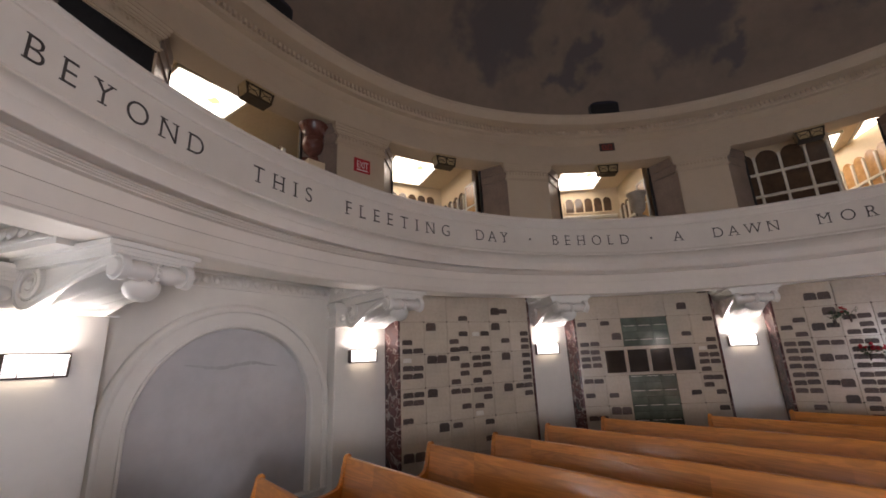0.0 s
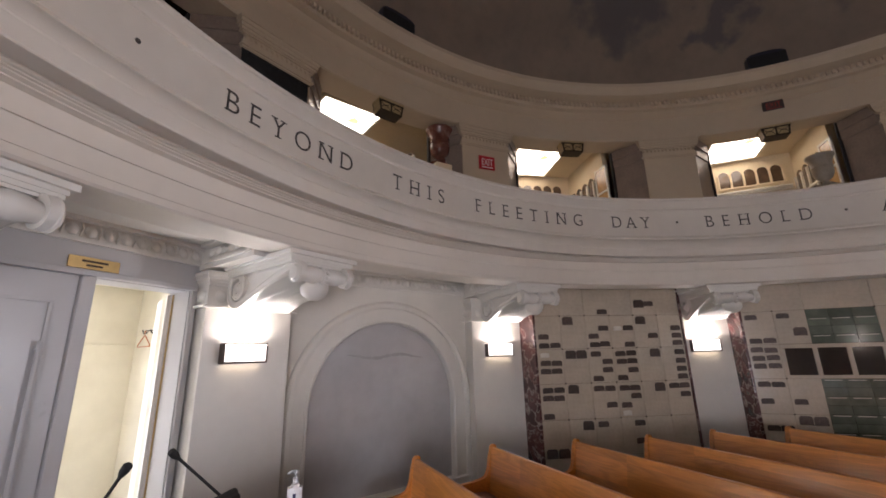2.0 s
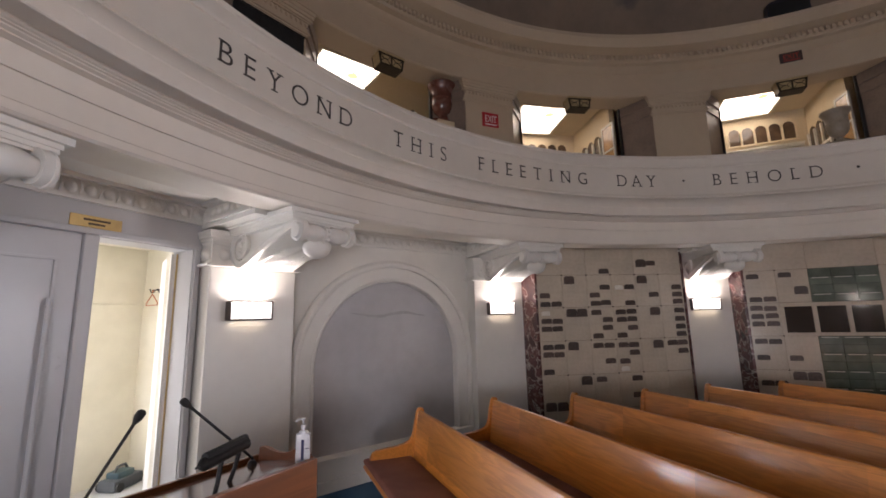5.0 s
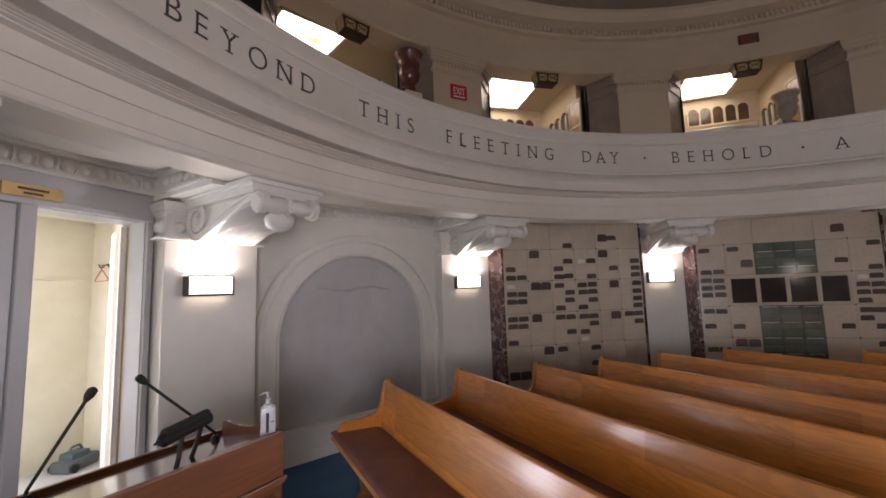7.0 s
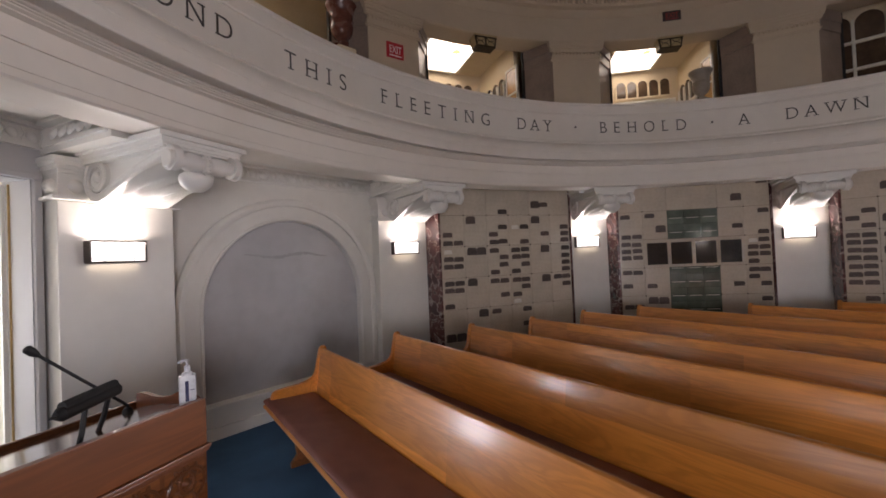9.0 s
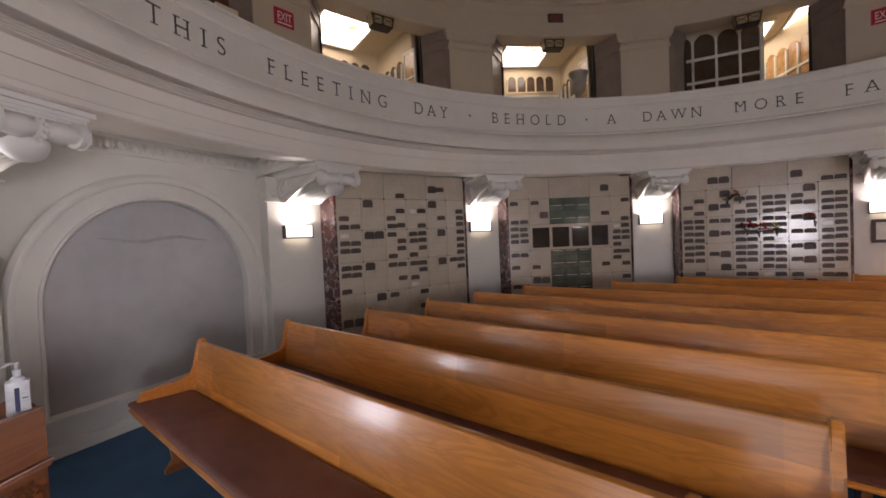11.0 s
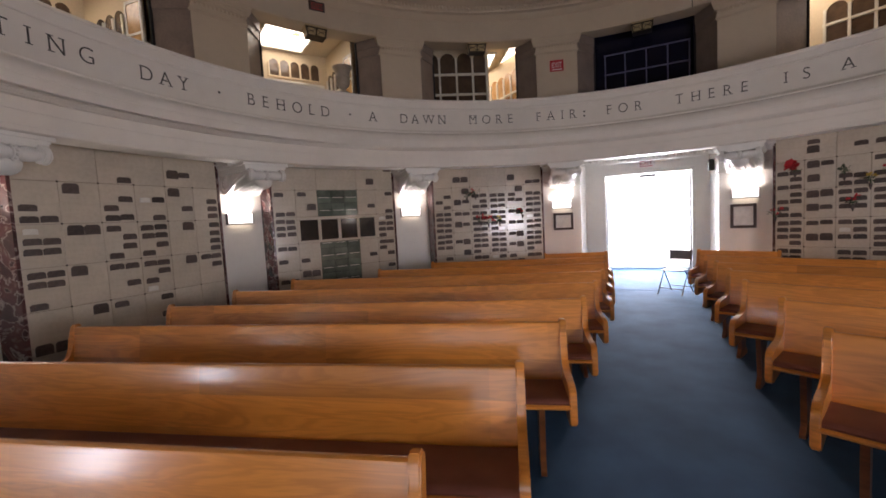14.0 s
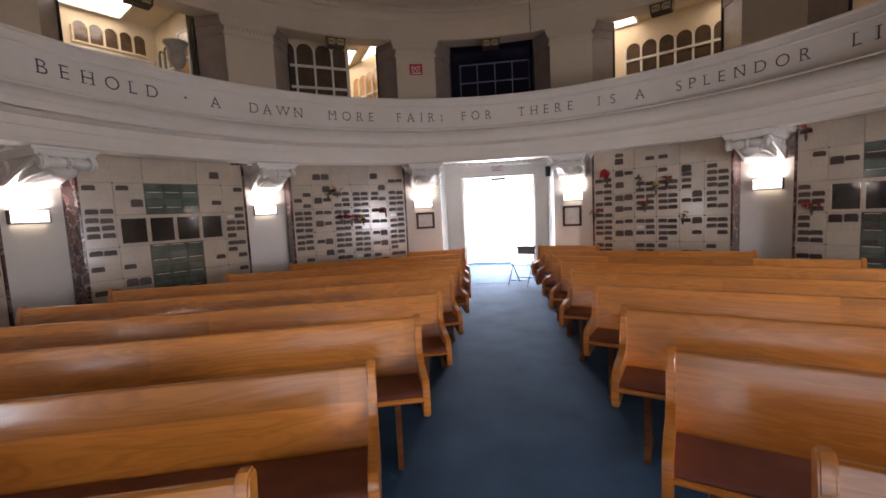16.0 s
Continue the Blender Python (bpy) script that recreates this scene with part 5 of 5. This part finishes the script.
leaf = part("door_leaf", b, PLASTER, d, "white leaf swung into the closet")
b = bmesh.new()
box(b, -0.006, 0.012, -0.024, -0.004, 0.03, 2.29, pose(1.032, R_WALL + 0.17, 0, 0, 0, 63))
part("edge", b, BRASS, leaf, "worn brown door edge")
t = thing("brass_sign", "engraved brass name sign over the closet door", "sign", bay(SIDE) @ pose(0.345, R_WALL - 0.001, 2.405))
b = bmesh.new()
box(b, -0.155, 0.155, -0.008, 0, -0.04, 0.04, bevel=0.002)
part("plate", b, BRASS, t)
b = bmesh.new()
box(b, -0.08, 0.08, -0.0095, -0.008, 0.005, 0.02)
box(b, -0.05, 0.05, -0.0095, -0.008, -0.022, -0.008)
part("engraving", b, STUD, t, "dark engraved bars")
for x0, x1, y0, y1 in ((0.1, 0.2, R_WALL + 0.22, 8.0), (0.1, 2.05, 8.0, 8.1), (1.95, 2.05, 6.26, 8.0), (1.05, 2.05, R_WALL + 0.22, 6.26)):
    b = bmesh.new()
    box(b, x0, x1, y0, y1, 0, 2.6)
    tagged(part("wall_closet", b, CLOSET_WALL, m=bay(SIDE)), "cream painted closet wall", "wall", kind="structure")
b = bmesh.new()
box(b, 0.1, 2.05, R_WALL + 0.2, 8.1, 2.6, 2.68)
tagged(part("ceiling_closet", b, CLOSET_WALL, m=bay(SIDE)), "cream painted closet ceiling", "ceiling", kind="structure")
b = bmesh.new()
box(b, 1.0, 1.86, 7.975, 8.0, 1.935, 1.955, bevel=0.004)
tagged(part("trim", b, CLOSET_WALL, m=bay(SIDE)), "cream picture rail on the closet's end wall", "trim", kind="structure")
b = bmesh.new()
box(b, 1.92, 1.95, 6.6, 7.96, 2.04, 2.1, bevel=0.004)
tagged(part("trim", b, CLOSET_WALL, m=bay(SIDE)), "cream hook board along the closet wall", "trim", kind="structure")
b = bmesh.new()
box(b, 0.1, 2.05, R_WALL, 8.1, -0.02, 0.004)
tagged(part("floor_closet", b, PAINT_GREY, m=bay(SIDE)), "pale grey closet floor", "floor", kind="structure")
# a bright window in the closet's end wall, out of sight past the jamb
t = thing("window_3", "bright closet window with a painted frame", "window", bay(SIDE) @ pose(0.62, 7.995, 0), kind="structure")
b = bmesh.new()
for x0, x1, z0, z1 in ((-0.37, -0.3, 0.25, 2.0), (0.3, 0.37, 0.25, 2.0), (-0.3, 0.3, 0.25, 0.33), (-0.3, 0.3, 1.92, 2.0)):
    box(b, x0, x1, -0.035, 0.0, z0, z1, bevel=0.004)
part("window_frame", b, PAINT_GREY, t)
b = bmesh.new()
box(b, -0.3, 0.3, -0.012, 0.0, 0.33, 1.92)
part("pane", b, UNSEEN_GLOW, t, "overexposed bright pane")
area_lamp("closet_daylight", bay(SIDE) @ pose(0.62, 7.975, 1.12, -90), 0.56, 1.56, CLOSET_DAY_WATTS, (0.8, 0.89, 1.0))
# Added fill under the closet ceiling, with no fixture behind it.
area_lamp("closet_fill", bay(SIDE) @ pose(0.9, 6.9, 2.55), 0.6, 0.6, CLOSET_FILL_WATTS, (1.0, 0.98, 0.95))
t = thing("coat_hanger", "orange plastic coat hanger on a wall hook", "hanger", bay(SIDE) @ pose(1.87, 7.72, 2.05, 0, 0, 75))
b = bmesh.new()
tube(b, [(0, 0, 0.0), (0.02, 0, 0.03), (0.0, 0, 0.05), (-0.02, 0, 0.03)], 0.004, 6)
tube(b, [(0, 0, 0.0), (0.19, 0, -0.11), (0.18, 0, -0.13), (-0.18, 0, -0.13), (-0.19, 0, -0.11), (0, 0, 0.0)], 0.006, 6)
part("hanger", b, material("orange_plastic", (0.6, 0.2, 0.07), 0.4, scale=9), t)
t = thing("coat_hook", "dark metal coat hook rail on the closet wall", "hook", bay(SIDE) @ pose(1.94, 7.62, 2.09, 0, 0, 90))
b = bmesh.new()
box(b, -0.2, 0.2, 0.0, 0.02, -0.03, 0.02, bevel=0.003)
for x in (-0.14, 0.0, 0.14):
    tube(b, [(x, 0.0, 0.0), (x, 0.06, -0.02), (x, 0.08, 0.02)], 0.007, 6)
part("rail", b, BLACK_METAL, t)
t = thing("notice", "small red and white paper notice on the closet wall", "notice", bay(SIDE) @ pose(1.948, 7.52, 2.3, 0, 0, -90))
b = bmesh.new()
box(b, -0.05, 0.05, -0.004, 0.0, -0.13, 0.13)
part("sheet", b, PAPER, t)
b = bmesh.new()
box(b, -0.042, 0.042, -0.0055, -0.004, -0.02, 0.11)
for k in range(3):
    box(b, -0.035, 0.035, -0.0055, -0.004, -0.05 - 0.03 * k, -0.04 - 0.03 * k)
part("print", b, RED_SIGN, t, "red printed block and bars")
# grey machine on the closet floor
t = thing("carpet_machine", "grey plastic cleaning machine lying on the closet floor", "machine", bay(SIDE) @ pose(1.72, 7.72, 0.004, 0, 0, 15) @ Matrix.Scale(0.88, 4))
DARK_PLASTIC = material("grey_plastic", (0.09, 0.1, 0.11), 0.5, scale=8, fine=90, bump=0.1)
b = bmesh.new()
box(b, -0.2, 0.2, -0.12, 0.12, 0.0, 0.13, bevel=0.03)
part("body", b, DARK_PLASTIC, t, smooth=40)
b = bmesh.new()
box(b, -0.13, 0.1, -0.09, 0.09, 0.12, 0.2, bevel=0.03)
part("hood", b, material("teal_plastic", (0.06, 0.11, 0.13), 0.4, scale=8), t, "teal plastic hood", smooth=40)
b = bmesh.new()
tube(b, [(-0.1, 0, 0.19), (-0.06, 0, 0.25), (0.04, 0, 0.25), (0.08, 0, 0.19)], 0.014, 8)
part("handle", b, DARK_PLASTIC, t)
for s in (-1, 1):
    b = bmesh.new()
    revolve(b, [(0.001, 0.02), (0.05, 0.02), (0.05, -0.02), (0.001, -0.02)], 14, m=pose(-0.14, s * 0.125, 0.05, 90))
    part("wheel", b, BLACK_RUBBER, t)
# the other side of the hall, behind the camera
plain_wall(150, "pale grey painted wall", R_WALL)
# Opening, glowing sheet and lamp here are added, unseen fill for the pews.
plain_wall(180, "pale grey painted wall with an added glowing opening behind the lectern", R_WALL, holes=((-1.12, 1.12, 0.35, 2.5),))
b = bmesh.new()
box(b, -1.2, 1.2, R_WALL + 0.14, R_WALL + 0.17, 0.3, 2.55)
tagged(part("curtain", b, UNSEEN_GLOW, m=bay(180)), "pale glowing sheet added out of view as a light source", "curtain", kind="structure")
area_lamp("apse_fill", bay(180) @ pose(0, R_WALL + 0.1, 1.42, -90), 2.2, 2.1, APSE_FILL_WATTS, (0.93, 0.96, 1.0))

# ---- lectern ----
# local x runs along the front edge, -y towards the reader
LM = pose(-2.27, -3.30, 0, 0, 0, -40)
LECT = thing("lectern", "carved brown oak lectern with a sloping reading desk", "lectern", LM)
LW, LD = 0.95, 0.42


b = bmesh.new()
box(b, 0.03, LW - 0.03, -LD + 0.03, -0.05, 0.0, 0.93, bevel=0.004)
part("body", b, OAK_DARK, LECT)
b = bmesh.new()
box(b, 0.0, LW, -0.03, 0.0, 0.911, 1.10, bevel=0.004)
part("front_board", b, LECTERN_WOOD, LECT, "upright front board of the desk")
b = bmesh.new()
extrude_outline(b, [(-0.03, 1.09), (-0.03, 1.06), (-LD, 1.005), (-LD, 1.035)], "x", 0.0, LW)
part("desk", b, DESK_WOOD, LECT, "polished sloping desk top")
b = bmesh.new()
box(b, 0.0, LW, -LD - 0.02, -LD, 0.93, 1.055, bevel=0.004)
part("back_rim", b, OAK_DARK, LECT)
for x in (0.0, LW - 0.022):
    b = bmesh.new()
    pts = [(-0.002, 0.88), (-0.002, 1.098), (-0.03, 1.10)] + [(-0.03 - (LD - 0.05) * i / 12, 1.10 - 0.012 * i / 12 + 0.034 * math.exp(-((i - 2.6) / 2.0) ** 2) + 0.014 * math.exp(-((i - 11) / 1.6) ** 2)) for i in range(1, 13)] + [(-LD, 0.88)]
    extrude_outline(b, pts, "x", x, x + 0.022)
    part("side_board", b, LECTERN_WOOD, LECT, "side board with a wavy top", smooth=30)
b = bmesh.new()
box(b, -0.012, LW + 0.012, -0.06, 0.012, 0.892, 0.91, bevel=0.005)
box(b, -0.006, LW + 0.006, -0.06, 0.006, 0.88, 0.892, bevel=0.003)
part("moulding", b, LECTERN_WOOD, LECT)
b = bmesh.new()
box(b, -0.03, LW + 0.03, -LD - 0.02, 0.03, 0.0, 0.09, bevel=0.006)
part("plinth", b, LECTERN_WOOD, LECT)
b = bmesh.new()
box(b, 0.0, LW, -0.06, -0.005, 0.09, 0.88, bevel=0.003)
part("front_panel", b, LECTERN_WOOD, LECT, "carved oak front panel")
for c in range(5):
    # pierced foliage: a curling stem with lobed leaves about a centre boss
    b = bmesh.new()
    cx, cz = 0.1 + 0.19 * c, 0.79
    for q in (-1, 1):
        stem = [(cx + q * (0.012 + r * math.cos(th)), 0.004, cz + r * math.sin(th)) for r, th in ((0.075 - 0.05 * i / 18, radians(-70 + 400 * i / 18)) for i in range(19))]
        tube(b, stem, 0.007, 6)
        for i in range(0, 18, 2):
            x, y, z = stem[i]
            ang = radians(-70 + 400 * i / 18)
            m = pose(x, -0.004, z, -90) @ pose(0, 0, 0, 0, 0, -math.degrees(ang) * q) @ Matrix.Diagonal((1.25, 0.55, 0.8, 1))
            revolve(b, [(0.001, 0.016), (0.012, 0.012), (0.019, 0.0)], 7, m=m)
    revolve(b, [(0.001, 0.02), (0.014, 0.014), (0.022, 0.0)], 10, m=pose(cx, -0.004, cz, -90))
    part("carved_rosette", b, LECTERN_WOOD, LECT, "carved leaf ornament", smooth=40)
    # Flat dark plate: the shade of deep carving is given by its colour.
    b = bmesh.new()
    box(b, cx - 0.085, cx + 0.085, -0.006, -0.002, cz - 0.075, cz + 0.075)
    part("recess", b, OAK_DARK, LECT, "dark plate, its colour standing for shade behind the carving")

# sanitiser bottle on the lectern's corner
WHITE_PLASTIC = material("white_plastic", (0.75, 0.75, 0.77), 0.3, scale=9, fine=60, bump=0.0)
t = thing("pump_bottle", "white plastic pump bottle with a dark blue label on the lectern", "bottle", LM @ pose(0.035, -0.06, 1.083, 0, 0, 141) @ Matrix.Diagonal((0.70, 0.75, 0.80, 1)))
b = bmesh.new()
box(b, -0.045, 0.045, -0.026, 0.026, 0.0, 0.155, bevel=0.012)
revolve(b, [(0.001, 0.15), (0.03, 0.15), (0.026, 0.165), (0.014, 0.172), (0.014, 0.182), (0.001, 0.182)], 18)
part("body", b, WHITE_PLASTIC, t, smooth=40)
b = bmesh.new()
revolve(b, [(0.001, 0.182), (0.016, 0.182), (0.016, 0.2), (0.006, 0.203), (0.006, 0.222), (0.013, 0.224), (0.013, 0.234), (0.001, 0.236)], 14)
tube(b, [(0, 0, 0.229), (-0.025, 0, 0.231), (-0.05, 0, 0.22)], 0.006, 8)
part("pump", b, WHITE_PLASTIC, t, "white pump head", smooth=40)
b = bmesh.new()
box(b, -0.012, 0.006, -0.0285, -0.0262, 0.02, 0.125)
box(b, 0.014, 0.036, -0.0285, -0.0262, 0.075, 0.079)
part("label_strip", b, material("navy_ink", (0.02, 0.02, 0.09), 0.4, scale=9), t, "navy blue strip")

# desk lamp with a black tubular shade
t = thing("reading_lamp", "black tubular reading lamp clamped to the lectern desk", "desk lamp")
p0, p1 = Vector((-1.93, -3.65, 1.205)), Vector((-2.14, -3.567, 1.218))
dv = (p1 - p0).normalized()
b = bmesh.new()
tube(b, [p0 - dv * 0.012, p0, p0 + dv * 0.004, p1 - dv * 0.004, p1, p1 + dv * 0.01], 0.03, 16, radii=[0.013, 0.02, 0.024, 0.024, 0.02, 0.013])
part("shade", b, BLACK_METAL, t, smooth=40)
b = bmesh.new()
tube(b, [p0 + Vector((0, 0, 0.02)) + dv * 0.01, p1 + Vector((0, 0, 0.02)) - dv * 0.01], 0.018, 10)
tube(b, [p0 - dv * 0.03, p0], 0.005, 6)
part("cap", b, BLACK_RUBBER, t)
for f, q in ((0.42, Vector((0.02, -0.03, -0.21))), (0.85, Vector((-0.03, -0.06, -0.185)))):
    b = bmesh.new()
    s = p0.lerp(p1, f)
    tube(b, [s, s + q * 0.45 + Vector((0.004, 0.006, 0)), s + q], 0.009, 8)
    part("arm", b, BLACK_METAL, t)
b = bmesh.new()
e = p0.lerp(p1, 0.85) + Vector((-0.03, -0.06, -0.185))
box(b, -0.045, 0.045, -0.02, 0.02, -0.008, 0.006, pose(e.x, e.y, e.z + 0.004, 0, 0, -47))
part("foot", b, BLACK_METAL, t)


def gooseneck(base, head, sag, label):
    t = thing("gooseneck_microphone", label, "microphone", group="lectern microphones")
    b = bmesh.new()
    base, head = Vector(base), Vector(head)
    pts = [base + Vector((0, 0, 0.0)), base + Vector((0, 0, 0.03))]
    for i in range(1, 11):
        s = i / 10
        pts.append(base.lerp(head, s) + Vector((0, 0, sag * math.sin(math.pi * s))) + Vector((0, 0, 0.03 * (1 - s))))
    tube(b, pts, 0.006, 8)
    part("neck", b, BLACK_RUBBER, t, smooth=50)
    d = (pts[-1] - pts[-3]).normalized()
    b = bmesh.new()
    h = pts[-1]
    tube(b, [h - d * 0.012, h, h + d * 0.012, h + d * 0.034, h + d * 0.04], 0.014, 12, radii=[0.007, 0.012, 0.0155, 0.0155, 0.01])
    part("head", b, BLACK_RUBBER, t, "black foam head", smooth=40)
    b = bmesh.new()
    revolve(b, [(0.001, 0.02), (0.012, 0.02), (0.02, 0.008), (0.022, -0.03), (0.001, -0.03)], 14, m=pose(*base))
    part("base", b, BLACK_METAL, t, smooth=40)


gooseneck((-2.40, -3.62, 1.05), (-2.20, -3.83, 1.365), 0.0, "black gooseneck microphone standing on the lectern")
gooseneck((-1.985, -4.08, 1.035), (-1.93, -3.885, 1.37), 0.0, "black gooseneck microphone bending up from the lectern")


# ---- urns and loudspeakers in the gallery ----
def urn(m, s, mat, label):
    t = thing("urn", label, "urn", m)
    b = bmesh.new()
    revolve(b, [(0.001, 0.0), (0.09, 0.0), (0.092, 0.02), (0.06, 0.04), (0.036, 0.06), (0.032, 0.085), (0.05, 0.10), (0.085, 0.13), (0.108, 0.18), (0.116, 0.24), (0.112, 0.27), (0.118, 0.275), (0.118, 0.29), (0.112, 0.30), (0.12, 0.36), (0.142, 0.41), (0.158, 0.43), (0.158, 0.452), (0.14, 0.455), (0.11, 0.40), (0.001, 0.36)], 24, m=Matrix.Scale(s, 4))
    part("body", b, mat, t, smooth=40)
    b = bmesh.new()
    revolve(b, [(0.12 * s, 0.0), (0.12 * s, -0.03 * s), (0.1 * s, -0.04 * s), (0.001, -0.04 * s)], 4, m=pose(0, 0, 0.04 * s))
    part("plinth", b, mat, t)
    return t


STONE = material("grey_stone", (0.36, 0.31, 0.25), 0.45, spot=(0.27, 0.23, 0.18), scale=7, fine=50, bump=0.2)
RED_CLAY = material("red_brown_glaze", (0.1, 0.035, 0.025), 0.25, spot=(0.2, 0.08, 0.06), scale=7, fine=30, bump=0.1)
def pedestal(m, h):
    t = thing("pedestal", "plain cream plaster pedestal under an urn", "pedestal", m)
    b = bmesh.new()
    box(b, -0.13, 0.13, -0.13, 0.13, 0.0, h, bevel=0.006)
    part("block", b, CREAM_WALL, t)
    return t


pedestal(bay(-55.2) @ pose(0, 6.15, 3.545), 0.50)
urn(bay(-55.2) @ pose(0, 6.15, 4.045), 1.12, STONE, "grey stone urn standing in a gallery opening")
pedestal(bay(-111.3) @ pose(0, 6.12, 3.545), 0.90)
urn(bay(-111.3) @ pose(0, 6.12, 4.445), 1.3, RED_CLAY, "dark red glazed vase standing in a gallery opening")
NAVY = material("navy_case", (0.02, 0.018, 0.035), 0.3, scale=8, fine=60, bump=0.05)
for a in (-60.5, -121.5):
    t = thing("cornice_loudspeaker", "dark navy loudspeaker with a curved top standing on the cornice", "loudspeaker", bay(a) @ pose(0, 5.48, 5.84), "cornice loudspeakers")
    b = bmesh.new()
    extrude_outline(b, [(-0.25, 0.0), (0.25, 0.0), (0.25, 0.24), (0.2, 0.275), (0.1, 0.295), (-0.1, 0.295), (-0.2, 0.275), (-0.25, 0.24)], "y", 0.0, 0.2)
    part("cabinet", b, NAVY, t, smooth=40)
    b = bmesh.new()
    box(b, -0.235, 0.235, -0.008, 0.0, 0.02, 0.235)
    part("grille", b, BLACK_RUBBER, t)

t = thing("hanging_cable", "thin dark cable running down from the cornice to the lintel", "cable", bay(7.7))
b = bmesh.new()
tube(b, [(0, 5.46, 5.86), (0, 5.40, 5.84), (0, 5.395, 5.78), (0.004, 5.50, 5.66), (0.0, 5.66, 5.53), (0, 5.86, 5.40), (0, 5.872, 5.2), (0, 5.872, 5.09)], 0.007, 6)
part("cable", b, BLACK_RUBBER, t)

# ---- flowers on the memorial walls ----
RED_PETAL = material("red_petal", (0.52, 0.014, 0.02), 0.6, spot=(0.36, 0.01, 0.015), scale=40, fine=90, bump=0.1)
YELLOW_PETAL = material("yellow_petal", (0.6, 0.4, 0.05), 0.6, scale=40, fine=90, bump=0.1)
LEAF = material("dull_leaf", (0.05, 0.07, 0.03), 0.6, scale=40, fine=90, bump=0.1)


def bud_vase(a, x, z, petal, size, label):
    t = thing("bud_vase", label, "flower vase", bay(a) @ pose(x, R_PANEL - 0.001, z), "bud vases on the niche walls")
    b = bmesh.new()
    revolve(b, [(0.001, -0.06), (0.008, -0.055), (0.018, 0.0), (0.022, 0.03), (0.018, 0.03), (0.001, 0.0)], 12, m=pose(0, -0.035, 0))
    tube(b, [(0, 0, -0.01), (0, -0.03, -0.01)], 0.006, 6)
    part("vase", b, BRONZE, t, "dark bronze cone", smooth=40)
    b = bmesh.new()
    g = random.Random(int(abs(a) * 100 + x * 1000 + z * 77))
    heads = []
    for k in range(5):
        tip = Vector((g.uniform(-0.1, 0.1), -0.05 - g.uniform(0, 0.05), g.uniform(0.07, 0.16)))
        tube(b, [(0, -0.035, 0.02), (tip.x * 0.4, -0.045, tip.z * 0.6), tip], 0.003, 5)
        heads.append(tip)
        for q in range(3):
            c = Vector((tip.x * g.uniform(0.3, 0.9), -0.05, tip.z * g.uniform(0.4, 0.8)))
            o = Vector((g.uniform(-0.05, 0.05), g.uniform(-0.03, 0.01), g.uniform(-0.02, 0.03)))
            vs = [b.verts.new(c), b.verts.new(c + o * 0.5 + Vector((0.012, 0, 0.01))), b.verts.new(c + o), b.verts.new(c + o * 0.5 - Vector((0.012, 0, 0.01)))]
            b.faces.new(vs)
    part("stems", b, LEAF, t, "thin green stems")
    b = bmesh.new()
    for tip in heads[:3]:
        for k in range(9):
            an, el = g.uniform(0, 6.28), g.uniform(-0.4, 1.2)
            dv_ = Vector((math.cos(an) * math.cos(el), math.sin(an) * math.cos(el), math.sin(el)))
            side = dv_.orthogonal().normalized()
            r = size * g.uniform(0.7, 1.1)
            vs = [b.verts.new(tip), b.verts.new(tip + dv_ * r * 0.6 + side * r * 0.45), b.verts.new(tip + dv_ * r), b.verts.new(tip + dv_ * r * 0.6 - side * r * 0.45)]
            b.faces.new(vs)
    part("petals", b, petal, t, "loose petals")


for a, x, z, petal, size in ((30, -0.80, 2.02, RED_PETAL, 0.13), (30, -1.04, 1.36, RED_PETAL, 0.05), (30, -0.26, 1.93, LEAF, 0.045), (30, -0.17, 1.50, RED_PETAL, 0.05), (30, 0.0, 1.78, YELLOW_PETAL, 0.045), (30, 0.17, 1.9, RED_PETAL, 0.05), (30, 0.4, 1.27, YELLOW_PETAL, 0.045),
                             (-30, -0.42, 1.98, LEAF, 0.06), (-30, -0.25, 2.03, RED_PETAL, 0.04), (-30, -0.17, 1.52, RED_PETAL, 0.07), (-30, -0.02, 1.48, RED_PETAL, 0.07), (-30, 0.2, 1.5, YELLOW_PETAL, 0.04), (-30, 0.65, 1.62, RED_PETAL, 0.05),
                             (60, -0.85, 1.38, RED_PETAL, 0.055), (60, -0.94, 2.4, RED_PETAL, 0.05)):
    bud_vase(a, x, z, petal, size * 0.8, "bronze bud vase with cloth flowers on the niche wall")
